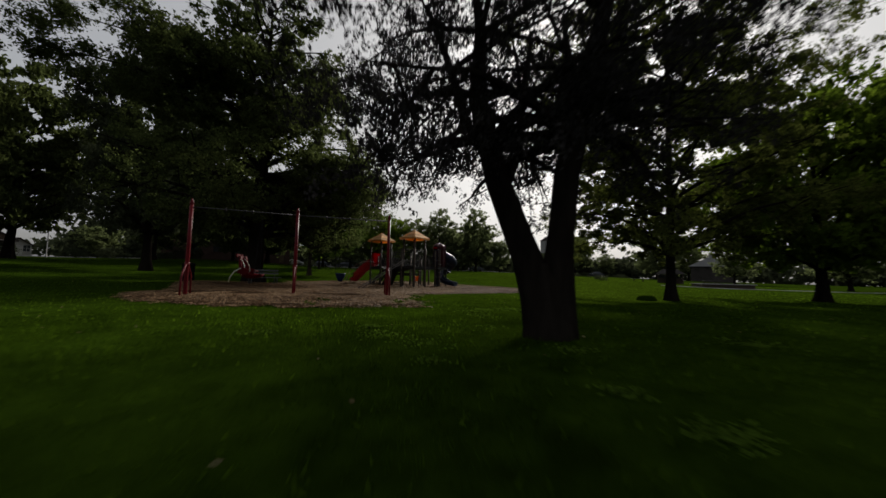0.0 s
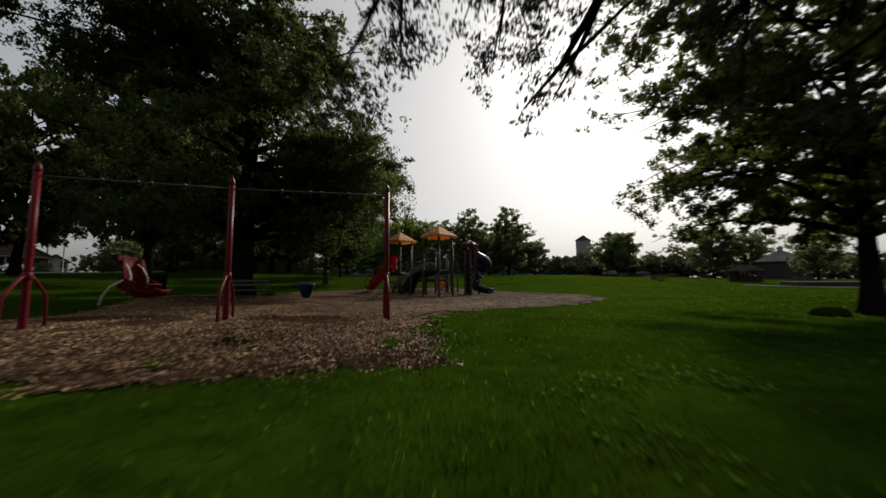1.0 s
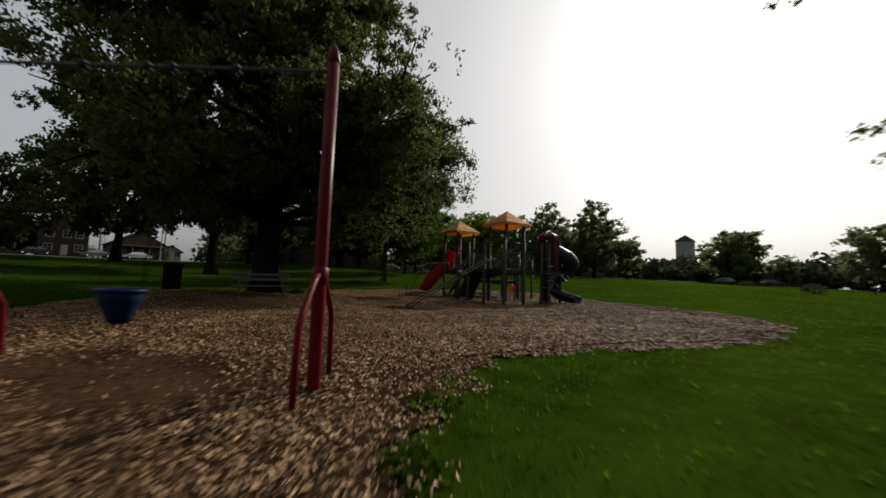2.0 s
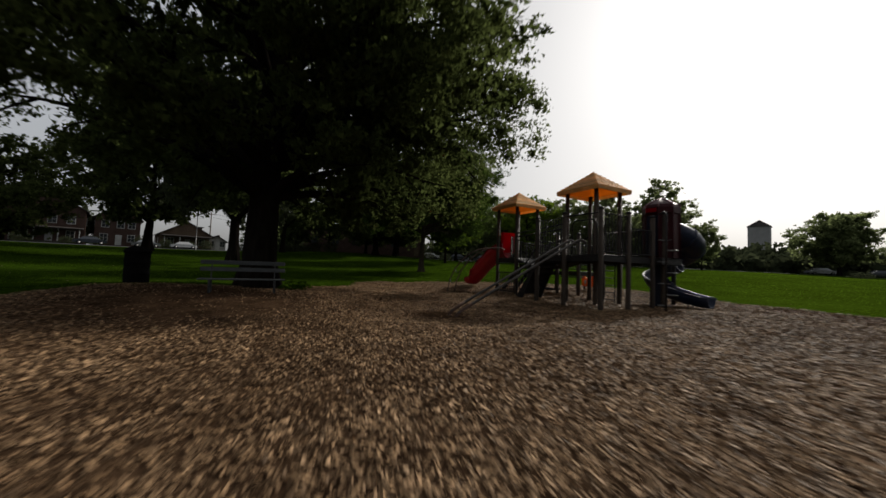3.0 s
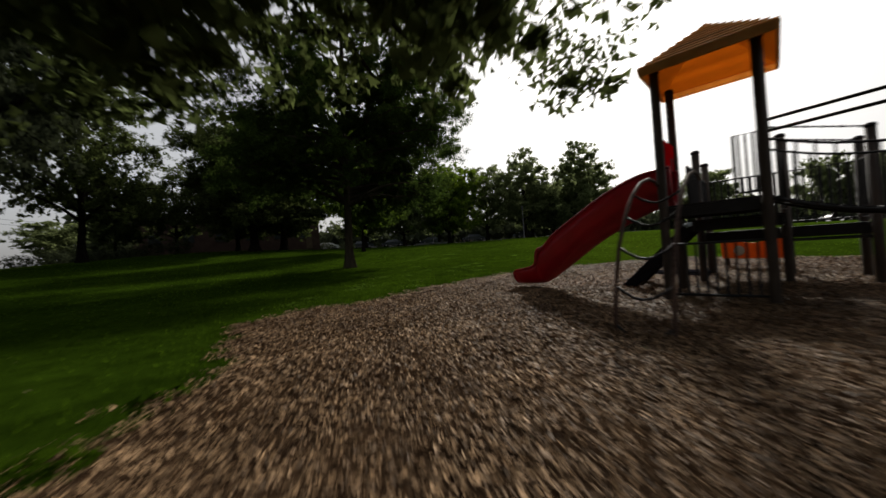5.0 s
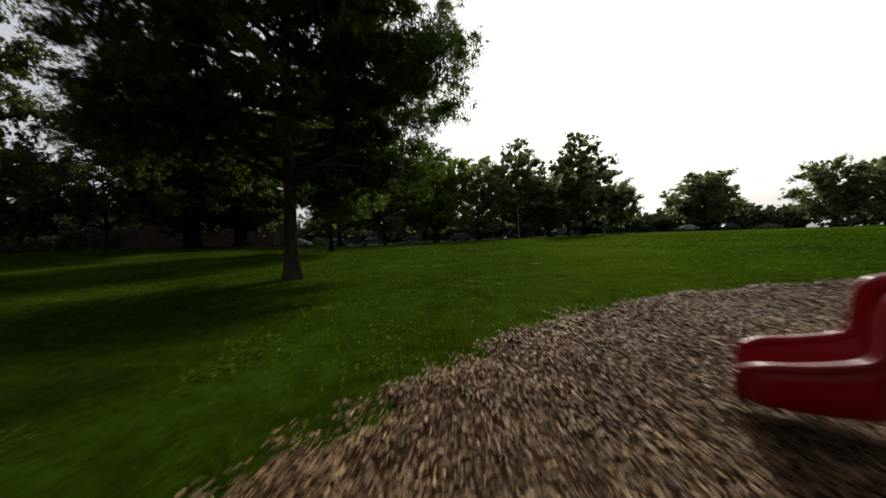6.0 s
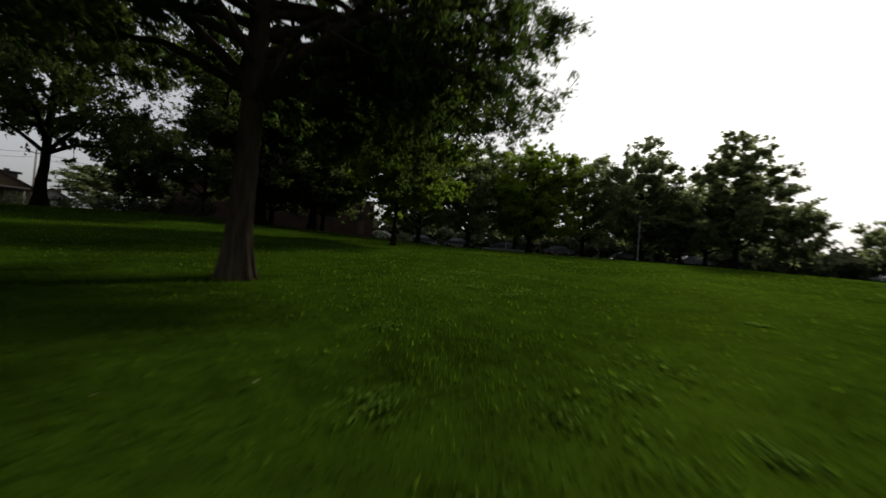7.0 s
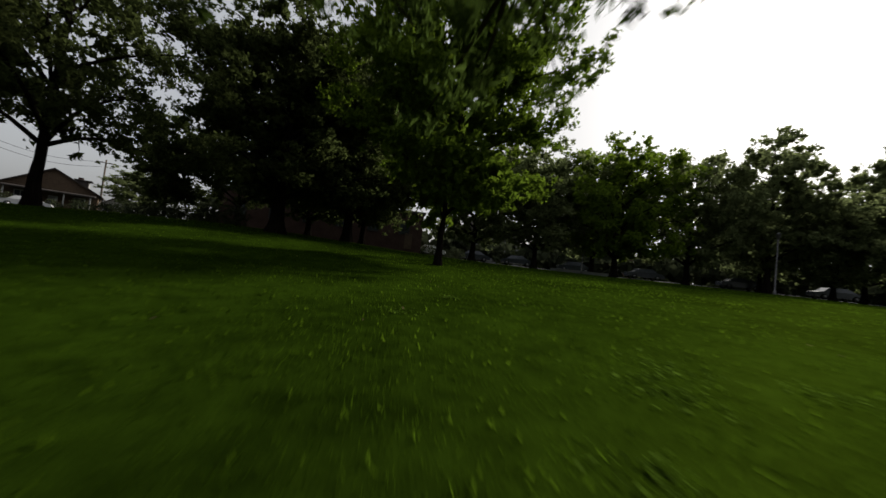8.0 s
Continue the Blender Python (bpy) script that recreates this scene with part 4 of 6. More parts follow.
def chair_swing():
    """Moulded high-backed swing seat with a harness, on four chains."""
    o = Vector((-10.42, 8.37))
    z0 = on_ground(*o)
    m = Matrix.Translation((o.x, o.y, z0)) @ pose(0, 0, 0, 0, 0, 27)
    root = thing("chair_swing", m, "moulded red swing chair with a cream harness hanging on chains", "swing")
    prof = [(-0.33, 1.25), (-0.32, 1.05), (-0.30, 0.8), (-0.24, 0.60), (-0.05, 0.52), (0.12, 0.52), (0.27, 0.54), (0.38, 0.58), (0.43, 0.66)]
    wide = [0.22, 0.25, 0.25, 0.25, 0.25, 0.24, 0.22, 0.19, 0.17]
    lip = [0.10, 0.13, 0.16, 0.20, 0.20, 0.16, 0.10, 0.07, 0.03]
    sections = []
    for i, ((x, z), w, e) in enumerate(zip(prof, wide, lip)):
        j0, j1 = max(0, i - 1), min(len(prof) - 1, i + 1)
        t = Vector((prof[j1][0] - prof[j0][0], 0, prof[j1][1] - prof[j0][1])).normalized()
        nrm = Vector((-t.z, 0, t.x))
        ring = []
        for k in range(9):
            u = -1 + k / 4
            ring.append(Vector((x, u * w, z)) + nrm * (e * max(0, abs(u) - 0.45) ** 1.4 * 2.0))
        inner = [p + nrm * 0.022 for p in reversed(ring)]
        sections.append(ring + inner)
    shell = part("seat_shell", Shape().sweep(None, sections, closed=True), RED_SEAT, root)
    part("headrest", Shape().box((0.05, 0.42, 0.12), Matrix.Translation((-0.36, 0, 1.25)) @ pose(0, 0, 0, 0, -8, 0), 0.02), RED_SEAT, root)
    for sgn in (-1, 1):
        strap = [(-0.27, 0.13 * sgn, 1.16), (-0.18, 0.16 * sgn, 1.08), (-0.10, 0.18 * sgn, 0.92), (-0.10, 0.2 * sgn, 0.76), (-0.16, 0.24 * sgn, 0.62)]
        part("harness_strap", Shape().tube(strap, [0.014] * 5, 6), STRAP, root, "cream padded harness strap")
        part("side_wing", Shape().box((0.3, 0.03, 0.22), Matrix.Translation((-0.12, 0.25 * sgn, 0.76)) @ pose(0, 0, 0, 0, 20, 0), 0.014), RED_SEAT, root)
    part("lap_bar", Shape().tube([(0.1, -0.25, 0.72), (0.2, -0.15, 0.76), (0.22, 0, 0.77), (0.2, 0.15, 0.76), (0.1, 0.25, 0.72)], 0.020, 8), RED_SEAT, root)
    for sgn in (-1, 1):
        part("chain", chain(Shape(), (-0.3, 0.2 * sgn, 1.15), (-0.28, -0.08, 2.7)), MATT_BLACK, root, "dark steel chain")
        part("chain", chain(Shape(), (0.22, 0.24 * sgn, 0.66), (0.28, 0.08, 2.7)), MATT_BLACK, root, "dark steel chain")
    loose = [(-0.16, -0.25, 0.86), (-0.34, -0.32, 0.74), (-0.44, -0.36, 0.56), (-0.47, -0.38, 0.40)]
    part("harness_strap", Shape().tube(loose, 0.018, 6), STRAP, root, "loose hanging cream strap")


chair_swing()


def bucket_swing():
    o = Vector((-8.34, 10.40))
    m = Matrix.Translation((o.x, o.y, on_ground(*o) + 0.07)) @ pose(0, 0, 0, 0, 0, math.degrees(math.atan2(sw_across.y, sw_across.x)))
    root = thing("bucket_swing", m, "blue moulded toddler bucket swing hanging on chains", "swing")
    ring = lambda z, a, b: [Vector((a * math.cos(2 * math.pi * k / 16), b * math.sin(2 * math.pi * k / 16), z)) for k in range(16)]
    shell = [ring(0.43, 0.05, 0.06), ring(0.45, 0.075, 0.085), ring(0.53, 0.10, 0.11), ring(0.61, 0.135, 0.15), ring(0.70, 0.15, 0.175), ring(0.715, 0.135, 0.16), ring(0.60, 0.11, 0.125), ring(0.52, 0.08, 0.09), ring(0.48, 0.05, 0.06)]
    part("bucket", Shape().sweep(None, shell, closed=True), BLUE, root)
    part("rim", Shape().tube([Vector((0.148 * math.cos(2 * math.pi * k / 20), 0.173 * math.sin(2 * math.pi * k / 20), 0.71)) for k in range(21)], 0.02, 8, caps=False), BLUE, root)
    for sgn in (-1, 1):
        part("chain", chain(Shape(), (0, 0.173 * sgn, 0.7), (0, 0.27 * sgn, 2.64)), MATT_BLACK, root, "dark steel chain")


bucket_swing()


# ---- play structure ----
PLAY = Matrix.Translation((-13.15, 25.55, -0.16)) @ pose(0, 0, 0, 0, 0, -15.5)
play = thing("play_structure", PLAY, "large dark play structure with two yellow roofs, bridge and slides", "playground equipment")
DECK = 1.60
UA, VA = (-0.62, 0.58, 1.72), (-1.81, -0.60, 0.61)
UB, VB = (-4.90, -3.60), (-0.38, 0.80)
FRONT = (-0.81, 0.38, 1.70)


def post(u, v, top):
    p = part("post", Shape().tube([(u, v, -0.4), (u, v, 0.0), (u, v, top)], 0.072, 14), TIMBER, play)
    part("cap", Shape().lathe([(0.074, 0), (0.082, 0.012), (0.082, 0.045), (0.06, 0.07), (0.01, 0.078)], 14, Matrix.Translation((u, v, top - 0.02))), BLACK, p)


ROOF_POST = 3.86
for u, v, top in ((FRONT[0], VA[0], 2.88), (FRONT[1], VA[0], 2.9), (FRONT[2], VA[0], 2.9), (UA[0], VA[1], ROOF_POST), (UA[1], VA[1], ROOF_POST), (UA[2], VA[1], 2.88), (UA[0], VA[2], ROOF_POST), (UA[1], VA[2], ROOF_POST),
                  (UA[2], VA[2], 2.88), (1.90, 0.95, 3.0), (UB[0], VB[0], ROOF_POST), (UB[1], VB[0], ROOF_POST), (UB[0], VB[1], ROOF_POST), (UB[1], VB[1], ROOF_POST), (-3.4, 1.9, 2.8), (-4.7, 1.9, 2.8), (-3.35, 3.2, 2.9),
                  (-4.7, 3.2, 2.7), (-2.3, 3.2, 2.7), (-2.3, 2.0, 2.7), (-1.3, 2.3, 2.4), (-1.3, 3.4, 2.4)):
    post(u, v, top)


def deck(u0, u1, v0, v1, z):
    """A punched steel deck with a folded skirt."""
    s = Shape().box((u1 - u0 - 0.02, v1 - v0 - 0.02, 0.03), Matrix.Translation(((u0 + u1) / 2, (v0 + v1) / 2, z - 0.015)), 0.006)
    for u in (u0 + 0.02, u1 - 0.02):
        s.box((0.02, v1 - v0 - 0.06, 0.17), Matrix.Translation((u, (v0 + v1) / 2, z - 0.118)), 0.005)
    for v in (v0 + 0.02, v1 - 0.02):
        s.box((u1 - u0 - 0.08, 0.02, 0.17), Matrix.Translation(((u0 + u1) / 2, v, z - 0.118)), 0.005)
    part("deck", s, BLACK, play)


for u0, u1 in ((UA[0], UA[1]), (UA[1], UA[2])):
    for v0, v1 in ((VA[0], VA[1]), (VA[1], VA[2])):
        deck(u0, u1, v0, v1, DECK)
deck(0.95, 2.0, 0.63, 1.8, DECK)
deck(UB[0], UB[1], VB[0], VB[1], DECK)
deck(-4.7, -3.4, 0.72, 1.9, DECK - 0.25)
deck(-4.7, -3.4, 1.92, 3.2, DECK - 0.5)
deck(-3.38, -2.3, 2.0, 3.2, DECK - 0.5)


def railing(p, q, low, high, bars=8, name="railing"):
    """A barred panel between two posts."""
    p, q = Vector((*p, 0)), Vector((*q, 0))
    d = (q - p).normalized()
    p, q = p + d * 0.06, q - d * 0.06
    up = lambda z: Vector((0, 0, z))
    frame_part = part(name, Shape().tube([p + up(low), p + up(high), q + up(high), q + up(low), p + up(low)], 0.024, 8), BLACK, play)
    for k in range(bars):
        c = p.lerp(q, (k + 0.7) / (bars + 0.4))
        part("bar", Shape().tube([c + up(low), c + up(high)], 0.017, 6, caps=False), BLACK, frame_part)


TOPR = DECK + 1.18
railing((FRONT[0], VA[0]), (FRONT[1], VA[0]), DECK + 0.07, TOPR, 9)
railing((UA[2], VA[0]), (UA[2], VA[1]), DECK + 0.07, TOPR, 7)
railing((UA[2], VA[1]), (UA[2], VA[2]), DECK + 0.07, TOPR - 0.35, 6)
railing((UA[0], VA[2]), (UA[1], VA[2]), DECK + 0.07, TOPR - 0.3, 9)
railing((UA[1], VA[2]), (UA[2], VA[2]), DECK + 0.07, TOPR - 0.3, 9)
railing((UB[0], VB[1]), (UB[0], VB[0] + 0.75), DECK + 0.07, TOPR - 0.25, 4)
railing((UB[1], VB[0]), (UB[1] - 0.4, VB[0]), DECK + 0.07, TOPR - 0.25, 3)
railing((-4.7, 0.72), (-4.7, 1.9), DECK - 0.15, TOPR - 0.4, 8)
railing((-3.4, 0.72), (-3.4, 1.9), DECK - 0.15, TOPR - 0.4, 8)
railing((-4.7, 1.9), (-4.7, 3.2), DECK - 0.4, TOPR - 0.5, 8)
railing((-4.7, 3.2), (-3.35, 3.2), DECK - 0.4, TOPR - 0.5, 9)
railing((-3.35, 3.2), (-2.3, 3.2), DECK - 0.4, TOPR - 0.5, 7)
railing((-2.3, 2.0), (-2.3, 3.2), DECK - 0.4, TOPR - 0.5, 8)
railing((UB[0], VB[0]), (UB[1], VB[0]), 0.12, 0.95, 9, "low_bar_panel")
# entry panel posts beside the sliding bars
part("entry_arch", Shape().tube([(0.70, -1.83, DECK), (0.70, -1.83, 2.5), (0.78, -1.83, 2.62), (1.50, -1.83, 2.62), (1.58, -1.83, 2.5), (1.58, -1.83, DECK)], 0.02, 8), BLACK, play)
part("front_rail", Shape().tube([(FRONT[1], VA[0], TOPR + 0.02), (FRONT[2], VA[0], TOPR + 0.02)], 0.021, 8), BLACK, play)


def roof(cu, cv):
    """A pyramid roof: eave frame, lining, and rows of shingles on four slopes."""
    half, low, top = 0.86, 3.79, 4.60
    ob = part("roof", Shape().add([(cu + sx * (half - 0.03), cv + sy * (half - 0.03), low + 0.1) for sx, sy in ((-1, -1), (1, -1), (1, 1), (-1, 1))] + [(cu, cv, top - 0.05)],
                                  [[0, 4, 1], [1, 4, 2], [2, 4, 3], [3, 4, 0]]), YELLOW_UNDER, play, "orange moulded roof lining")
    for k in range(4):
        a = pose(cu, cv, 0, 0, 0, 90 * k)
        part("eave_board", Shape().add([(-half, -half, low), (half, -half, low), (half, -half - 0.02, low + 0.12), (-half, -half - 0.02, low + 0.12), (-half + 0.04, -half + 0.04, low), (half - 0.04, -half + 0.04, low), (half - 0.04, -half + 0.04, low + 0.12), (-half + 0.04, -half + 0.04, low + 0.12)],
                                       [[0, 1, 2, 3], [5, 4, 7, 6], [4, 5, 1, 0], [3, 2, 6, 7], [0, 3, 7, 4], [1, 5, 6, 2]], False, a), YELLOW, ob)
        rows = 9
        for i in range(rows):
            t0, t1 = i / rows, (i + 1.12) / rows
            w0, w1 = (half + 0.01) * (1 - t0), max(0.012, (half + 0.01) * (1 - t1))
            z0, z1 = low + 0.11 + (top - low - 0.11) * t0, low + 0.11 + (top - low - 0.11) * min(1, t1)
            lift = 0.036
            part("shingle_course", Shape().add([(-w0, -w0, z0 + lift), (w0, -w0, z0 + lift), (w1, -w1, z1 + 0.004), (-w1, -w1, z1 + 0.004), (-w0 + 0.01, -w0 + 0.02, z0), (w0 - 0.01, -w0 + 0.02, z0)],
                                               [[0, 1, 2, 3], [4, 5, 1, 0]], False, a), YELLOW, ob)
    part("finial", Shape().lathe([(0.05, 0), (0.045, 0.03), (0.01, 0.05)], 10, Matrix.Translation((cu, cv, top - 0.02))), YELLOW, ob)


roof(-0.02, 0.0)
roof(-4.21, 0.21)


def slide_sections(path, half, side, thick=0.025, plumb=False):
    """Sections of a rounded trough along a path of (point, width factor)."""
    out = []
    pts = [Vector(p) for p in path]
    for i, p in enumerate(pts):
        t = (pts[min(i + 1, len(pts) - 1)] - pts[max(i - 1, 0)]).normalized()
        across = t.cross(Vector((0, 0, 1))).normalized()
        up = Vector((0, 0, 1)) if plumb else across.cross(t).normalized()
        h, w = (side[i] if isinstance(side, list) else side), (half[i] if isinstance(half, list) else half)
        prof = []
        for k in range(13):
            a = -math.pi + math.pi * k / 12
            prof.append((w * math.cos(a), h * (1 + math.sin(a)) if abs(math.cos(a)) > 0.02 else 0))
        outer = [p + across * a + up * b for a, b in prof]
        inner = [p + across * (a * (1 - thick / w)) + up * (b + (thick if 1 <= k <= 11 else 0)) for k, (a, b) in enumerate(prof)][::-1]
        out.append(outer + inner)
    return out


def red_slide():
    v = 0.12
    low = [(-4.80, 1.60), (-5.0, 1.60), (-5.25, 1.53), (-5.6, 1.36), (-6.0, 1.14), (-6.34, 0.92), (-6.66, 0.69), (-7.0, 0.45), (-7.2, 0.32), (-7.30, 0.265), (-7.36, 0.245), (-7.40, 0.235), (-7.46, 0.225), (-7.7, 0.212), (-7.92, 0.215), (-8.03, 0.245)]
    rim = [2.27, 2.25, 2.22, 2.10, 1.91, 1.70, 1.51, 1.28, 1.08, 1.01, 0.98, 0.90, 0.67, 0.585, 0.55, 0.50]
    path = [(u - 0.01 * max(0, min(1, -5 - u)), v, z) for u, z in low]
    side = [a - z for a, (u, z) in zip(rim, low)]
    half = [0.36] * 11 + [0.37, 0.38, 0.38, 0.37, 0.32]
    def finer(rows, times=4):
        rows = [Vector(r) for r in rows]
        out = []
        for i in range(len(rows) - 1):
            a, b, c, d = rows[max(i - 1, 0)], rows[i], rows[i + 1], rows[min(i + 2, len(rows) - 1)]
            for k in range(times):
                t = k / times
                out.append(0.5 * ((2 * b) + (c - a) * t + (2 * a - 5 * b + 4 * c - d) * t * t + (3 * b - a - 3 * c + d) * t ** 3))
        return out + [rows[-1]]
    pair = finer([(h, w, 0) for h, w in zip(half, side)])
    path, half, side = finer(path), [p.x for p in pair], [p.y for p in pair]
    ob = part("slide", Shape().sweep(None, slide_sections(path, half, side, thick=0.03, plumb=True), closed=True), RED_PLASTIC, play, "red moulded plastic slide")
    n = len(path)
    for sgn in (-1, 1):
        edge = [Vector(p) + Vector((0, sgn * (half[i] - 0.015), side[i])) for i, p in enumerate(path)]
        part("rolled_edge", Shape().tube(edge, [0.030 + 0.030 * math.exp(-((p.x + 7.36) / 0.09) ** 2) for p in path], 10), RED_PLASTIC, ob)
    end = [Vector((path[-1].x, v + half[-1] * math.cos(a), path[-1].z + side[-1] * (1 + math.sin(a)))) for a in (-math.pi + math.pi * k / 14 for k in range(15))]
    part("exit_lip", Shape().tube(end, 0.030, 10), RED_PLASTIC, ob)
    part("hood", Shape().box((0.07, 0.98, 0.95), Matrix.Translation((-4.92, v + 0.25, 2.34)), 0.03).box((0.12, 0.12, 0.95), Matrix.Translation((-4.93, v - 0.22, 2.32)), 0.05), HOOD_RED, ob)


red_slide()


def spiral_slide():
    c, r = Vector((1.28, 2.60, 0)), 0.58
    pole = part("spiral_pole", Shape().tube([(c.x, c.y, -0.3), (c.x, c.y, 2.3)], 0.07, 14), BLACK, play)
    tube, trough = [], []
    for k in range(13):
        a = radians(-100 + 190 * k / 12)
        tube.append(c + Vector((0.95 * r * math.cos(a), 0.95 * r * math.sin(a), 2.74 - 0.98 * k / 12)))
    tube = [Vector((1.50, 1.25, 2.74)), Vector((1.36, 1.55, 2.74))] + tube
    upper = part("tube_slide", Shape().tube(tube, 0.37, 18, caps=False), NAVY, play, "navy blue plastic tube slide")
    for i in (3, 7, 11):
        d = (tube[i + 1] - tube[i - 1]).normalized()
        part("tube_flange", Shape().tube([tube[i] - d * 0.025, tube[i] + d * 0.025], 0.40, 18), NAVY, upper)
    for k in range(19):
        a = radians(90 + 178 * k / 18)
        trough.append(c + Vector((r * math.cos(a), r * math.sin(a), 1.20 - 0.84 * k / 18)))
    last = trough[-1]
    trough += [last + Vector((0.3, 0.0, -0.11)), last + Vector((0.7, 0.04, -0.21)), last + Vector((1.1, 0.08, -0.27)), last + Vector((1.4, 0.11, -0.28))]
    side = [0.42] * 16 + [0.42, 0.41, 0.40, 0.39, 0.37, 0.34, 0.30]
    lower = part("spiral_slide", Shape().sweep(None, slide_sections(trough, 0.34, side), closed=True), NAVY, play, "navy blue open spiral slide")
    for sgn in (-1, 1):
        edge = []
        for i, p in enumerate(trough):
            t = (trough[min(i + 1, len(trough) - 1)] - trough[max(i - 1, 0)]).normalized()
            across = t.cross(Vector((0, 0, 1))).normalized()
            edge.append(p + across * 0.34 * sgn + across.cross(t).normalized() * side[i])
        part("rolled_edge", Shape().tube(edge, 0.026, 8), NAVY, lower)
    foot = last + Vector((0.85, 0, 0))
    for dv in (-0.15, 0.15):
        part("slide_foot", Shape().tube([foot + Vector((0, dv, -0.2)), foot + Vector((0, dv, -0.6))], 0.022, 8), BLACK, lower)
    # domed maroon entry hood
    h = Vector((1.58, 1.30, 0))
    ring = lambda z, q: [h + Vector((q * math.cos(math.pi * (k + 0.5) / 4), q * math.sin(math.pi * (k + 0.5) / 4), z)) for k in range(8)]
    hood = part("entry_hood", Shape().sweep(None, [ring(z, q) for z, q in ((1.62, 0.50), (2.3, 0.51), (3.02, 0.51), (3.05, 0.55), (3.24, 0.55), (3.34, 0.50), (3.42, 0.38), (3.51, 0.20), (3.57, 0.03))], smooth=False, closed=True), MAROON, play, "maroon domed plastic entry hood")
    for k in range(8):
        a = math.pi * (k + 0.5) / 4
        part("dome_rib", Shape().tube([h + Vector((q * math.cos(a), q * math.sin(a), z)) for q, z in ((0.55, 3.24), (0.51, 3.345), (0.385, 3.43), (0.20, 3.52), (0.03, 3.585))], 0.020, 6), PALE_RED, hood, "pale rib along the dome")
        part("corner_bar", Shape().tube([h + Vector((0.53 * math.cos(a), 0.53 * math.sin(a), z)) for z in (1.62, 2.4, 3.05)], 0.022, 6), MAROON, hood)
    part("finial", Shape().lathe([(0.07, 0), (0.06, 0.03), (0.02, 0.06)], 10, Matrix.Translation(h + Vector((0, 0, 3.56)))), PALE_RED, hood)
    part("name_panel", Shape().box((0.34, 0.03, 0.12), Matrix.Translation(h + Vector((-0.02, -0.525, 3.145))), 0.01), HOOD_RED, hood, "bright red panel under the dome")
    part("hood_opening", Shape().box((0.36, 0.03, 1.3), Matrix.Translation(h + Vector((0, -0.475, 2.32))), 0.01), NAVY, hood, "dark panel of the slide's mouth")
    # added dark sheet in place of the shadow between the two legs
    part("leg_shade_panel", Shape().box((0.36, 0.03, 1.75), Matrix.Translation(h + Vector((-0.05, -0.1, 0.72))), 0.01), NAVY, play, "navy panel standing for shade below the hood")
    for dx in (-0.22, 0.12):
        part("hood_leg", Shape().tube([h + Vector((dx, -0.1, -0.3)), h + Vector((dx, -0.1, 1.5))], 0.055, 12), TIMBER, play)


spiral_slide()


def loop_climber():
    """A pole with bent hand loops beside the deck."""
    o = Vector((2.42, 0.10, 0))
    ob = part("loop_climber", Shape().tube([o + Vector((0, 0, -0.3)), o + Vector((0, 0, 2.78)), o + Vector((-0.04, 0.04, 2.9)), o + Vector((-0.14, 0.14, 2.95)), o + Vector((-0.55, 0.6, 2.98))], 0.028, 10), BLACK, play)
    for i in range(7):
        z, a = 0.18 + 0.32 * i, radians(40 if i % 2 else 140)
        d = Vector((math.cos(a), math.sin(a), 0))
        e = Vector((-d.y, d.x, 0))
        part("hand_loop", Shape().tube([o + Vector((0, 0, z)) + d * u + e * w for u, w in ((0, 0.12), (0.2, 0.13), (0.27, 0.08), (0.28, 0), (0.27, -0.08), (0.2, -0.13), (0, -0.12))], 0.014, 8), STEEL, ob)


loop_climber()


def sliding_bars():
    for u in (0.68, 1.04):
        path = [(u + 0.22, -1.91, 1.92), (u + 0.215, -2.01, 2.0), (u + 0.20, -2.13, 2.01), (u + 0.18, -2.31, 1.93), (u - 0.15, -5.73, 0.10), (u - 0.17, -5.93, -0.03), (u - 0.18, -6.0, -0.15), (u - 0.18, -6.0, -0.40)]
        bar = part("sliding_bar", Shape().tube(path, 0.033, 14), BAR_STEEL, play, "slanting galvanised steel sliding bar")
        part("bar_boot", Shape().tube([(u - 0.135, -5.57, 0.185), (u - 0.155, -5.80, 0.055), (u - 0.175, -5.97, -0.08), (u - 0.18, -6.0, -0.40)], 0.042, 12), RUST, bar, "rusty boot of the bar")


sliding_bars()


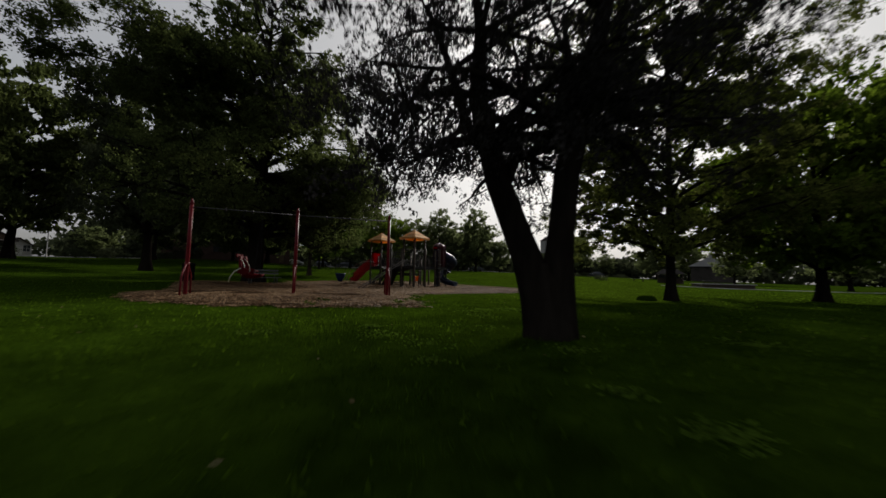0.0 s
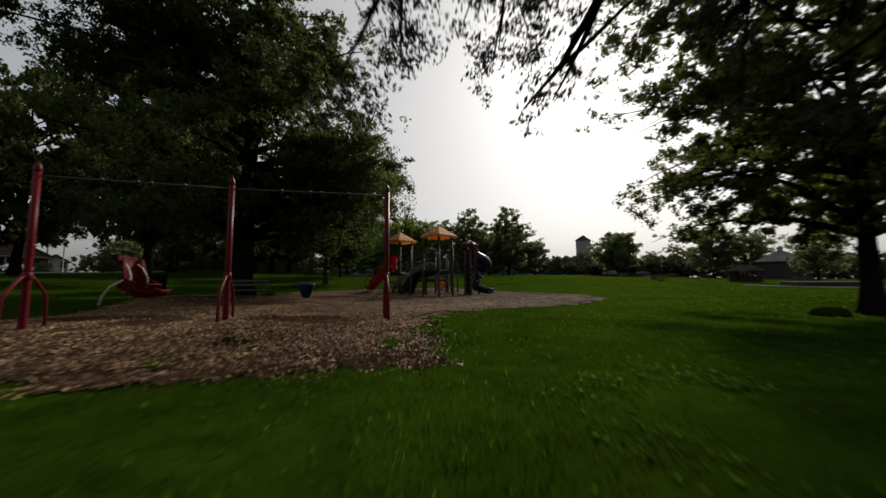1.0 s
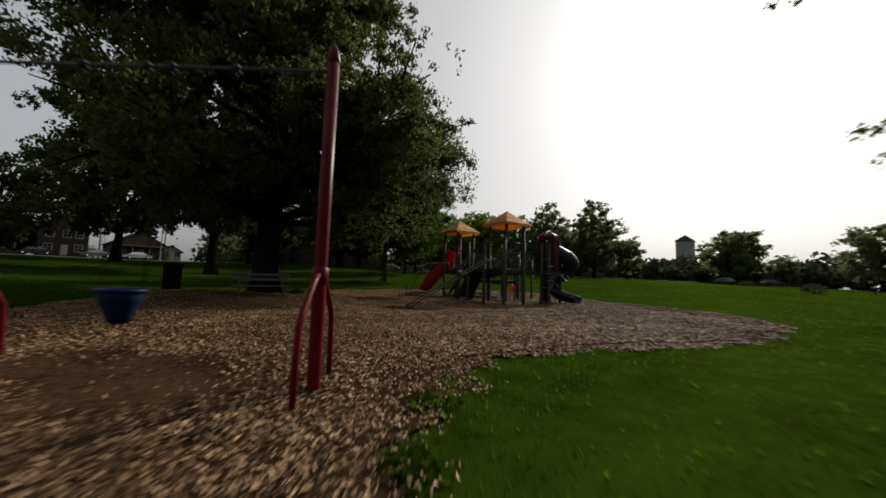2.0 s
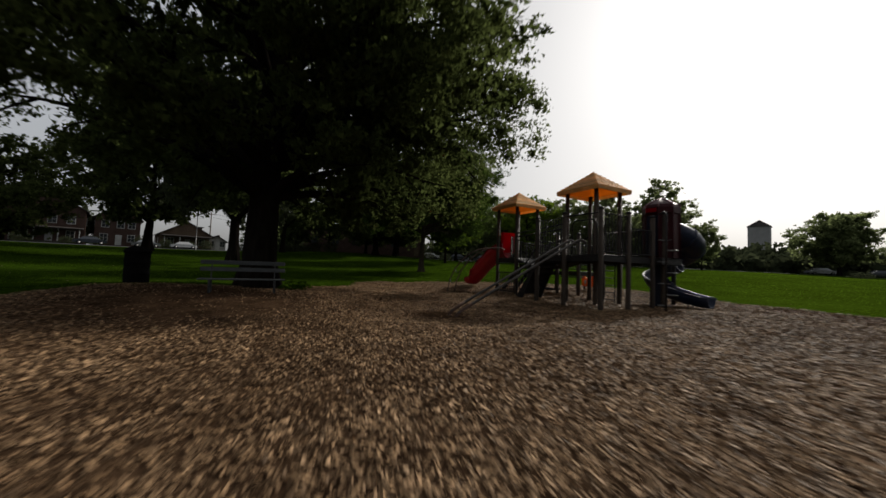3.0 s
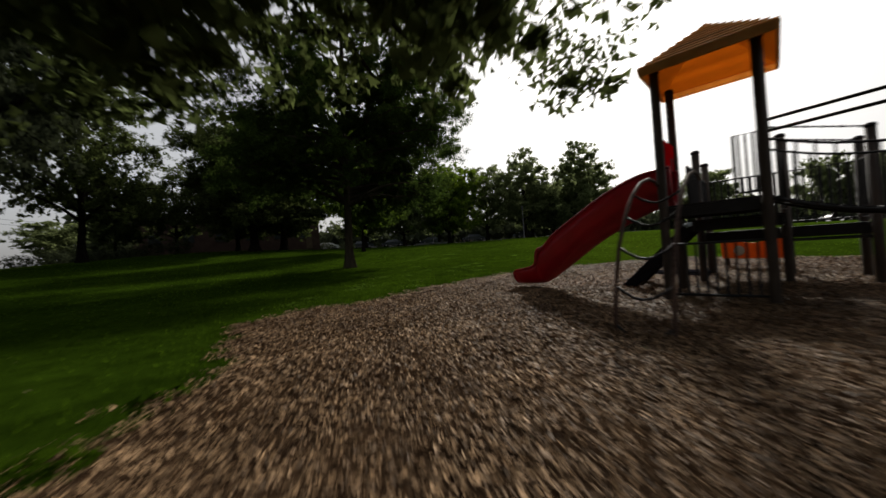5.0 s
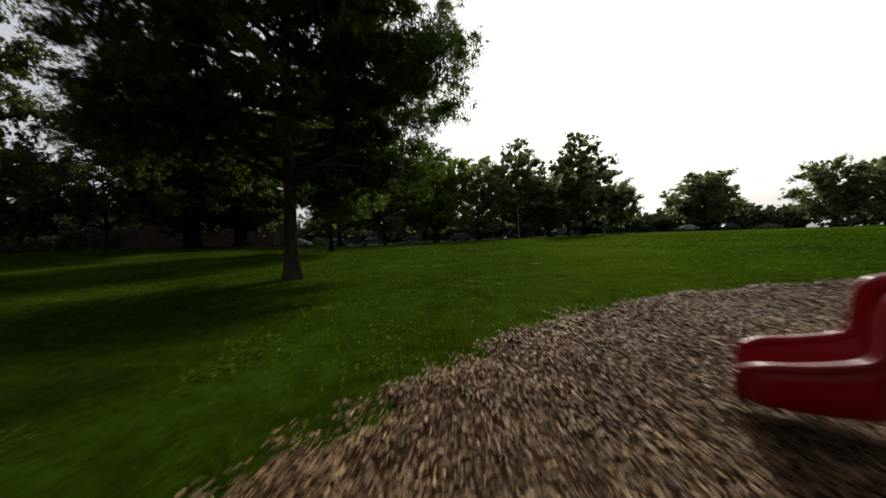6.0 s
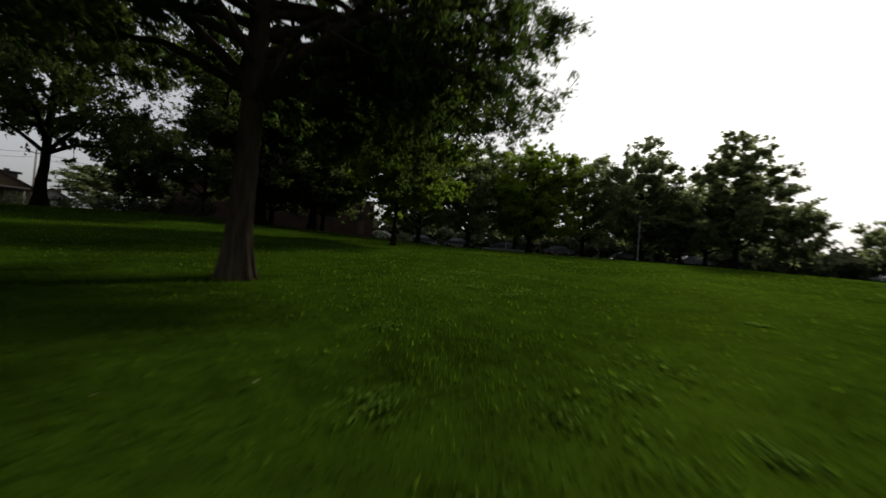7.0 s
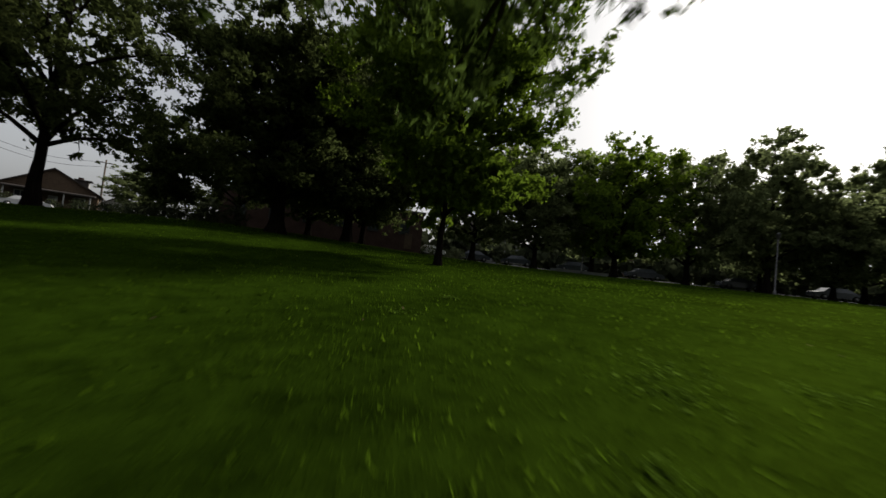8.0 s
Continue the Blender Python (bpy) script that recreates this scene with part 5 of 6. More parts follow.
def stairs():
    """Coated steel stair with solid stringers and arched, barred hand rails."""
    v0, v1 = -1.58, -0.68
    top, foot = Vector((UA[0] - 0.02, 0, DECK)), Vector((-2.05, 0, 0.02))
    s = Shape()
    outline = [(-0.62, DECK - 0.01), (-0.98, DECK - 0.01), (-2.06, 0.14), (-2.06, -0.12), (-1.86, -0.12), (-1.03, DECK - 0.24), (-0.62, DECK - 0.24)]
    for v in (v0, v1):
        n = len(outline)
        s.add([(a, v - 0.015, b) for a, b in outline] + [(a, v + 0.015, b) for a, b in outline], [list(range(n))[::-1], [n + k for k in range(n)]] + [[k, (k + 1) % n, n + (k + 1) % n, n + k] for k in range(n)])
    ob = part("stair", s, BLACK, play)
    for i in range(7):
        t = (i + 0.5) / 7.5
        x, z = foot.x + 0.06 + (-1.0 - foot.x) * t, 0.02 + (DECK - 0.02) * (i + 1) / 8
        part("tread", Shape().box((0.2, v1 - v0 - 0.03, 0.035), Matrix.Translation((x, (v0 + v1) / 2, z)), 0.006), BLACK, ob)
        part("riser", Shape().box((0.015, v1 - v0 - 0.03, 0.17), Matrix.Translation((x + 0.09, (v0 + v1) / 2, z + 0.095)), 0.004), BLACK, ob)
    for v in (v0, v1):
        rail = [(foot.x - 0.05, v, 0.1), (foot.x - 0.06, v, 0.75), (foot.x + 0.06, v, 0.98), (foot.x + 0.5, v, 1.42), (-1.0, v, 2.0), (-0.8, v, 2.28), (-0.66, v, 2.5), (-0.6, v, 2.62)]
        hand = part("hand_rail", Shape().tube(rail, 0.025, 8), BLACK, ob)
        for k in range(7):
            t = (k + 0.6) / 7.4
            x = foot.x + (top.x - foot.x) * t
            part("bar", Shape().tube([(x, v, 0.1 + (DECK - 0.1) * t), (x, v, 0.95 + (2.4 - 0.95) * t ** 1.05)], 0.015, 6, caps=False), BLACK, hand)


stairs()


def bridge():
    """Sagging plank bridge with barred sides between the two towers."""
    u0, u1, v0, v1, sag = UB[1] + 0.05, UA[0] - 0.05, -0.40, 0.58, 0.33
    z = lambda u: DECK - 0.03 - 4 * sag * (u - u0) * (u1 - u) / (u1 - u0) ** 2
    ob = part("bridge", Shape().tube([(u0 + (u1 - u0) * i / 14, v0, z(u0 + (u1 - u0) * i / 14) - 0.03) for i in range(15)], 0.024, 8).tube([(u0 + (u1 - u0) * i / 14, v1, z(u0 + (u1 - u0) * i / 14) - 0.03) for i in range(15)], 0.024, 8), BLACK, play)
    planks = 18
    for i in range(planks):
        u = u0 + (u1 - u0) * (i + 0.5) / planks
        slope = math.degrees(math.atan2(z(u + 0.01) - z(u - 0.01), 0.02))
        part("plank", Shape().box(((u1 - u0) / planks - 0.012, v1 - v0, 0.035), Matrix.Translation((u, (v0 + v1) / 2, z(u))) @ pose(0, 0, 0, 0, -slope, 0), 0.006), BLACK, ob)
    for v in (v0, v1):
        rail = part("hand_rail", Shape().tube([(u0 + (u1 - u0) * i / 14, v, z(u0 + (u1 - u0) * i / 14) + 0.82) for i in range(15)], 0.018, 8), BLACK, ob)
        for i in range(16):
            u = u0 + (u1 - u0) * (i + 0.5) / 16
            part("bar", Shape().tube([(u, v, z(u)), (u, v, z(u) + 0.82)], 0.014, 6, caps=False), BLACK, rail)
        part("chain", chain(Shape(), (u0, v, 2.55), (u0 + 0.9, v, 2.3), 0.08, 0.007), BLACK, ob)
        part("chain", chain(Shape(), (u1 - 0.9, v, 2.3), (u1, v, 2.6), 0.08, 0.007), BLACK, ob)
    for z0, z1 in ((2.66, 2.80), (2.50, 2.62)):
        part("overhead_pipe", Shape().tube([(UB[1], VB[0], z0), (UA[0], VA[1], z1)], 0.024, 8), BLACK, ob)


bridge()


def arch_ladder():
    """Curved ladder that rises from the mulch in an arc to the small tower's deck."""
    rails = []
    for u in (-4.96, -4.37):
        rails.append([Vector((u, a, b)) for a, b in ((-2.98, -0.3), (-2.97, 0.12), (-2.87, 0.56), (-2.65, 1.01), (-2.31, 1.40), (-1.9, 1.71), (-1.45, 1.92), (-1.0, 2.02), (-0.65, 2.02), (-0.40, 1.96))])
    ob = part("arch_ladder", Shape().tube(rails[0], 0.024, 10), RUST, play, "curved steel ladder with worn rails")
    part("rail", Shape().tube(rails[1], 0.024, 10), RUST, ob)
    for i in (1, 2, 3, 4, 5):
        sag = [rails[0][i].lerp(rails[1][i], t) - Vector((0, 0.05, 0.15)) * math.sin(math.pi * t) for t in (0, 0.15, 0.35, 0.5, 0.65, 0.85, 1)]
        part("rung", Shape().tube(sag, 0.016, 8), BLACK, ob, "dark bowed rung")


arch_ladder()


def rung_ladder():
    s = Shape()
    for u in (-0.02, 0.42):
        s.tube([(u, 0.62, -0.3), (u, 0.62, DECK), (u, 0.55, DECK + 0.1)], 0.02, 8)
    ob = part("rung_ladder", s, BLACK, play)
    for k in range(6):
        part("rung", Shape().tube([(-0.02, 0.62, 0.15 + 0.25 * k), (0.42, 0.62, 0.15 + 0.25 * k)], 0.015, 8), BLACK, ob)


rung_ladder()


def low_steps():
    """Small black stair from the back deck."""
    s = Shape()
    for v in (0.75, 1.55):
        s.beam((-4.75, v, 1.2), (-5.9, v, 0.05), 0.03, 0.2)
    ob = part("low_stair", s, MATT_BLACK, play)
    for k in range(5):
        t = (k + 0.5) / 5
        part("tread", Shape().box((0.22, 0.8, 0.03), Matrix.Translation((-4.75 - 1.15 * t, 1.15, 1.2 - 1.15 * t + 0.06)), 0.005), MATT_BLACK, ob)


low_steps()
step_box = part("low_platform", Shape().box((1.5, 0.8, 0.2), Matrix.Translation((-5.45, 3.1, 0.10)), 0.015), MATT_BLACK, play, "low black step platform with a pale edge")
for z in (0.06, 0.16):
    part("edge_strip", Shape().box((1.5, 0.02, 0.018), Matrix.Translation((-5.45, 2.69, z)), 0.005), SLAT, step_box)


def play_panel():
    """Free-standing orange panel on two short posts, with a cut-out top and a round porthole."""
    m = pose(-4.0, 4.75, 0, 0, 0, -26)
    outline = [(-0.72, 0.36), (0.72, 0.36), (0.74, 0.86), (0.52, 0.98), (0.34, 0.82), (0.12, 0.76), (-0.12, 0.76), (-0.34, 0.82), (-0.52, 0.98), (-0.74, 0.86)]
    n = len(outline)
    s = Shape().add([(x, -0.03, z) for x, z in outline] + [(x, 0.03, z) for x, z in outline], [list(range(n)), [n + k for k in range(n)][::-1]] + [[(k + 1) % n, k, n + k, n + (k + 1) % n] for k in range(n)], False, m)
    panel = part("play_panel", s, ORANGE, play, "orange plastic play panel beside the decks")
    part("panel_window", Shape().lathe([(0.11, -0.045), (0.13, -0.04), (0.13, 0.04), (0.11, 0.045)], 18, m @ Matrix.Translation((-0.3, 0, 0.56)) @ pose(0, 0, 0, 90, 0, 0)), STRAP, panel, "round pale porthole")
    for x in (-0.64, 0.64):
        part("panel_post", Shape().tube([m @ Vector((x, 0.07, -0.3)), m @ Vector((x, 0.07, 0.9))], 0.04, 10), TIMBER, panel)


play_panel()
part("bench_board", Shape().box((1.1, 0.3, 0.05), Matrix.Translation((-2.85, 2.2, 0.85)), 0.012), SLAT, play, "pale seat board")


# ---- bench, bin ----
def park_bench():
    root = thing("park_bench", Matrix.Translation((-19.02, 16.17, on_ground(-19.02, 16.17) - 0.05)) @ pose(0, 0, 0, 0, 0, -16.6), "weathered white slatted park bench facing the playground", "bench")
    for z, x in ((0.71, -0.08), (0.90, -0.11)):
        part("back_slat", Shape().box((0.035, 2.1, 0.115), Matrix.Translation((x, 0, z)) @ pose(0, 0, 0, 0, -10, 0), 0.008), SLAT, root)
    for x in (0.06, 0.20, 0.34):
        part("seat_slat", Shape().box((0.115, 2.1, 0.035), Matrix.Translation((x, 0, 0.45)), 0.008), SLAT, root)
    for y in (-0.78, 0.78):
        part("leg_frame", Shape().beam((0.36, y, 0.42), (0.34, y, -0.15), 0.06, 0.05).beam((0.02, y, 0.44), (-0.02, y, -0.15), 0.06, 0.05).beam((-0.02, y, 0.43), (0.4, y, 0.43), 0.05, 0.03).beam((0.0, y, 0.42), (-0.14, y, 0.96), 0.05, 0.03), BLACK_STEEL, root, "dark grey steel leg frame")


park_bench()


def barrel():
    root = thing("litter_barrel", Matrix.Translation((-22.85, 14.08, on_ground(-22.85, 14.08))) @ Matrix.Scale(1.04, 4), "dark round litter barrel with a lid on the grass", "litter bin")
    part("drum", Shape().lathe([(0.30, 0), (0.315, 0.02), (0.315, 0.28), (0.33, 0.30), (0.315, 0.32), (0.315, 0.6), (0.33, 0.62), (0.315, 0.64), (0.315, 0.9), (0.33, 0.92)], 24), RUBBER, root)
    part("lid", Shape().lathe([(0.34, 0.92), (0.345, 0.96), (0.30, 1.04), (0.18, 1.10), (0.03, 1.12)], 24), RUBBER, root)


barrel()


def weeds():
    """Broad-leaved weeds at the bench's feet and along the bed's edge."""
    rs = R(44)
    pts = []
    for x, y, r, n in ((-19.6, 17.75, 0.45, 320), (-20.2, 18.3, 0.35, 200), (-20.9, 19.1, 0.3, 140), (-21.3, 20.0, 0.3, 140), (-6.57, 7.0, 0.35, 70), (-5.1, 9.0, 0.25, 60), (-5.4, 10.4, 0.4, 70), (-4.95, 10.2, 0.3, 70), (-5.3, 9.2, 0.22, 60), (-4.9, 8.7, 0.2, 50), (-5.6, 11.2, 0.2, 50), (-6.1, 12.0, 0.22, 60), (-7.0, 8.0, 0.3, 50), (-21.9, 20.9, 0.25, 90)):
        w, q = rs.uniform(0, 6.283, n), r * rs.uniform(0, 1, n) ** 0.6
        px, py = x + q * np.cos(w), y + q * np.sin(w)
        pts.append(np.stack([px, py, height(px, py) + rs.uniform(0.02, 0.28, n) * (1 - q / r * 0.7) * (1.3 if n > 150 else 0.45)], 1))
    p = np.concatenate(pts)
    n = len(p)
    a = rs.normal(size=(n, 3)) * np.array([1, 1, 0.5])
    a /= np.linalg.norm(a, axis=1)[:, None]
    b = np.cross(a, rs.normal(size=(n, 3)))
    b /= np.linalg.norm(b, axis=1)[:, None]
    z = rs.uniform(0.025, 0.06, n)[:, None]
    quads = np.stack([p - a * z, p + b * z * 0.55, p + a * z, p - b * z * 0.55], 1).reshape(-1, 3)
    solid("weeds", polys("weeds", quads, 4), BLADE, "broad-leaved green weeds at the edge of the mulch", "weeds", kind="stuff")


weeds()


def clover():
    """Low clover and broad-leaved weeds in loose patches of the lawn."""
    rs = R(45)
    pts = []
    lanes = (((-24.0, 30.0), (-30.5, 39.5), 4.5, 26), ((0.0, 0.5), (-3.0, 9.5), 3.5, 18), ((-23.5, 22.0), (-25.5, 31.0), 2.5, 12))
    for (ax, ay), (bx, by), reach, patches in lanes:
        for _ in range(patches):
            t = rs.uniform()
            cx, cy = ax + (bx - ax) * t + rs.normal(0, reach * 0.5), ay + (by - ay) * t + rs.normal(0, reach * 0.5)
            r, n = rs.uniform(0.15, 0.55), rs.randint(60, 190)
            q = rs.normal(0, r * 0.5, (n, 2)) + np.array([cx, cy])
            q = q[bed_depth(q[:, 0], q[:, 1]) < -0.1]
            pts.append(np.stack([q[:, 0], q[:, 1], height(q[:, 0], q[:, 1]) + rs.uniform(0.015, 0.036, len(q))], 1))
    p = np.concatenate(pts)
    n = len(p)
    a = rs.normal(size=(n, 3)) * np.array([1, 1, 0.3])
    a /= np.linalg.norm(a, axis=1)[:, None]
    b = np.cross(a, rs.normal(size=(n, 3)) * np.array([0.4, 0.4, 1]))
    b /= np.linalg.norm(b, axis=1)[:, None]
    z = rs.uniform(0.010, 0.026, n)[:, None]
    quads = np.stack([p - a * z, p + b * z * 0.8, p + a * z, p - b * z * 0.8], 1).reshape(-1, 3)
    solid("clover", polys("clover", quads, 4), CLOVER, "patches of low green clover in the lawn", "clover", kind="stuff")


clover()

# ---- streets, houses, cars ----
def strip(name, pts, width, lift, mat, label, category):
    s = Shape()
    pts = [Vector(p) for p in pts]
    dense = []
    for a, b in zip(pts[:-1], pts[1:]):
        n = max(1, int((b - a).length / 3))
        dense += [a.lerp(b, i / n) for i in range(n)]
    dense.append(pts[-1])
    verts, faces = [], []
    for i, p in enumerate(dense):
        d = (dense[min(i + 1, len(dense) - 1)] - dense[max(i - 1, 0)]).normalized()
        n = Vector((-d.y, d.x))
        for q in (p + n * width / 2, p - n * width / 2):
            verts.append((q.x, q.y, on_ground(q.x, q.y) + lift))
        for q in (p + n * width / 2, p - n * width / 2):
            verts.append((q.x, q.y, on_ground(q.x, q.y) - 0.3))
    for i in range(len(dense) - 1):
        a = 4 * i
        faces += [[a, a + 1, a + 5, a + 4], [a + 2, a, a + 4, a + 6], [a + 1, a + 3, a + 7, a + 5]]
    return solid(name, s.add(verts, faces), mat, label, category, kind="structure")


strip("road", [(-92.5, -60), (-92.5, 20), (-93, 38), (-97, 46)], 8, 0.05, ASPHALT, "grey asphalt street beside the park", "road")
strip("road", [(-90, 52), (-70, 72), (-45, 92), (-10, 112), (40, 135)], 7, 0.05, ASPHALT, "grey asphalt street behind the trees", "road")
strip("pavement", [(8.4, 51.2), (14, 49.2), (24, 52), (40, 58)], 1.6, 0.04, CONCRETE, "pale concrete footpath over the lawn", "footpath")


strip("kerb", [(-49.5, 68.2), (-44.6, 71.6)], 0.35, 0.32, TRIM, "low white painted kerb beside the street", "kerb")


def window(parent, x, y, z, w, h, m, trim=None):
    ob = part("window", Shape().box((w, 0.05, h), m @ Matrix.Translation((x, y, z)), 0.01), GLASS_DARK, parent, "dark window glass")
    s = Shape()
    for dx in (-w / 2 - 0.05, 0, w / 2 + 0.05):
        s.box((0.09 if dx else 0.05, 0.1, h + 0.2), m @ Matrix.Translation((x + dx, y - 0.03, z)), 0.01)
    for dz in (-h / 2 - 0.05, 0, h / 2 + 0.05):
        s.box((w, 0.098, 0.1 if dz else 0.05), m @ Matrix.Translation((x, y - 0.028, z + dz)), 0.01)
    part("window_frame", s, trim or TRIM, ob, "" if trim else "white window frame")


def house(x, y, turn, w, d, h, roof_h, wall_mat, label, porch=True, dormer=False, storeys=2):
    """A gabled house; its front looks along local -y."""
    root = thing("house", Matrix.Translation((x, y, on_ground(x, y))) @ pose(0, 0, 0, 0, 0, turn), label, "house", "houses along the street")
    i = Matrix.Identity(4)
    s = Shape().box((w, d, h + 0.4), Matrix.Translation((0, 0, h / 2 - 0.2)), 0.02)
    s.add([(-w / 2, -d / 2, h), (w / 2, -d / 2, h), (0, -d / 2, h + roof_h), (-w / 2, d / 2, h), (w / 2, d / 2, h), (0, d / 2, h + roof_h)], [[0, 1, 2], [4, 3, 5]])
    wall = part("wall", s, wall_mat, root)
    e = 0.45
    k = roof_h / (w / 2)
    rf = Shape()
    for sg in (-1, 1):
        a, b = (sg * (w / 2 + e), h - e * k), (0, h + roof_h + 0.02)
        rf.add([(a[0], -d / 2 - e, a[1]), (b[0], -d / 2 - e, b[1]), (b[0], d / 2 + e, b[1]), (a[0], d / 2 + e, a[1]), (a[0], -d / 2 - e, a[1] + 0.16), (b[0], -d / 2 - e, b[1] + 0.18), (b[0], d / 2 + e, b[1] + 0.18), (a[0], d / 2 + e, a[1] + 0.16)],
               [[0, 1, 2, 3], [7, 6, 5, 4], [0, 4, 5, 1], [2, 6, 7, 3], [3, 7, 4, 0]])
    rf_ob = part("roof", rf, SHINGLE, root)
    part("chimney", Shape().box((0.6, 0.6, 1.5), Matrix.Translation((w * 0.22, d * 0.15, h + roof_h * 0.75)), 0.02), BRICK, rf_ob, "brick chimney")
    for st in range(storeys):
        for fx in (-0.3, 0.3) if st == 0 else (-0.28, 0.05, 0.3):
            window(root, fx * w, -d / 2 - 0.01, 1.6 + 2.7 * st, 1.0, 1.3, i)
        for sg in (-1, 1):
            for fy in (-0.25, 0.25):
                window(root, 0, 0, 0, 0.9, 1.25, pose(sg * (w / 2 + 0.01), fy * d, 1.6 + 2.7 * st, 0, 0, 90 * sg))
    part("door", Shape().box((0.95, 0.08, 2.05), Matrix.Translation((0.02 * w, -d / 2 - 0.02, 1.15)), 0.01), TRIM, root, "pale front door")
    if porch:
        pr = part("porch", Shape().box((w * 0.9, 2.0, 0.3), Matrix.Translation((0, -d / 2 - 1.02, 0.1)), 0.02).box((w * 0.96, 2.3, 0.2), Matrix.Translation((0, -d / 2 - 1.17, 2.75)) @ pose(0, 0, 0, 6, 0, 0), 0.02), SHINGLE, root)
        for fx in (-0.43, -0.15, 0.15, 0.43):
            part("porch_post", Shape().box((0.16, 0.16, 2.5), Matrix.Translation((fx * w, -d / 2 - 1.9, 1.45)), 0.02), TRIM, pr, "white porch post")
    if dormer:
        dm = part("dormer", Shape().box((1.6, 2.2, 1.3), Matrix.Translation((w * 0.26, -d * 0.1, h + roof_h * 0.52)), 0.03).box((2.0, 2.6, 0.14), Matrix.Translation((w * 0.28, -d * 0.1, h + roof_h * 0.52 + 0.72)), 0.03), SHINGLE, root)
        part("dormer_window", Shape().box((0.06, 1.5, 0.8), Matrix.Translation((w * 0.26 + 0.82, -d * 0.1, h + roof_h * 0.52)), 0.02), TRIM, dm, "white framed dormer window")


house(-109.5, -9, 90, 9, 10, 5.6, 3.2, SIDING_TAN, "two-storey tan house with a dark gabled roof and porch")
house(-108.5, 5.8, 90, 9.6, 10, 6.2, 3.2, BRICK, "two-storey brick house with white windows and a porch")
house(-109, 15.2, 90, 6.8, 9, 5.6, 2.8, BRICK, "narrow two-storey brick house with white windows", porch=False)
house(-108.5, 26.4, 90, 9.4, 10, 3.1, 2.8, SIDING_TAN, "brown bungalow with a dormer and white trim", dormer=True, storeys=1)
house(-111, 33.2, 90, 3.8, 5, 2.3, 1.2, SIDING, "small white garage at the street corner", porch=False, storeys=1)
house(-78, 92, 135, 9, 10, 5.4, 3.0, SIDING, "white house behind the street trees", porch=False)
house(-62, 104, 150, 9, 10, 5.4, 3.0, SIDING_TAN, "tan house behind the street trees", porch=False)


def brick_hall():
    """Long low brick building at the park's corner."""
    root = thing("brick_hall", Matrix.Translation((-80, 57.5, on_ground(-80, 57.5))) @ pose(0, 0, 0, 0, 0, 58), "long low dark red brick building with a flat roof", "building")
    part("wall", Shape().box((26, 12, 5.4), Matrix.Translation((0, 0, 2.2)), 0.02), BRICK, root)
    part("roof", Shape().box((26.5, 12.5, 0.3), Matrix.Translation((0, 0, 5.05)), 0.02), SHINGLE, root)
    for k in range(6):
        window(root, -10.5 + 4.2 * k, -6.01, 2.6, 1.3, 1.4, Matrix.Identity(4), SHINGLE)
    part("door", Shape().box((1.0, 0.1, 2.1), Matrix.Translation((11.2, -6.03, 1.0)), 0.01), SIDING_TAN, root, "tan door")


brick_hall()


def far_tower():
    x, y = -20.6, 196
    root = thing("tower_block", Matrix.Translation((x, y, on_ground(x, y))), "pale, haze-lightened stone block rising over far trees", "building")
    part("wall", Shape().box((6.5, 6.5, 20), Matrix.Translation((0, 0, 8.5)), 0.05), HAZE_STONE, root)
    part("roof", Shape().add([(-3.6, -3.6, 18.3), (3.6, -3.6, 18.3), (3.6, 3.6, 18.3), (-3.6, 3.6, 18.3), (0, 0, 21.2)], [[0, 1, 4], [1, 2, 4], [2, 3, 4], [3, 0, 4], [3, 2, 1, 0]]), SHINGLE, root)


far_tower()


def shelter():
    x, y = 11.4, 63
    root = thing("picnic_shelter", Matrix.Translation((x, y, on_ground(x, y))) @ pose(0, 0, 0, 0, 0, -10) @ Matrix.Scale(0.62, 4), "dark open picnic shelter with a low hipped roof", "shelter")
    w, d = 6, 4
    part("roof", Shape().add([(-w / 2, -d / 2, 2.3), (w / 2, -d / 2, 2.3), (w / 2, d / 2, 2.3), (-w / 2, d / 2, 2.3), (-w / 4, 0, 3.5), (w / 4, 0, 3.5)], [[0, 1, 5, 4], [1, 2, 5], [2, 3, 4, 5], [3, 0, 4], [3, 2, 1, 0]]), SHINGLE, root)
    for sx in (-1, -0.33, 0.33, 1):
        for sy in (-1, 1):
            part("shelter_post", Shape().box((0.18, 0.18, 2.6), Matrix.Translation((sx * (w / 2 - 0.4), sy * (d / 2 - 0.4), 1.1)), 0.015), TIMBER, root)
    part("back_wall", Shape().box((w - 1, 0.15, 1.4), Matrix.Translation((0, d / 2 - 0.5, 0.6)), 0.02), TIMBER, root)


shelter()


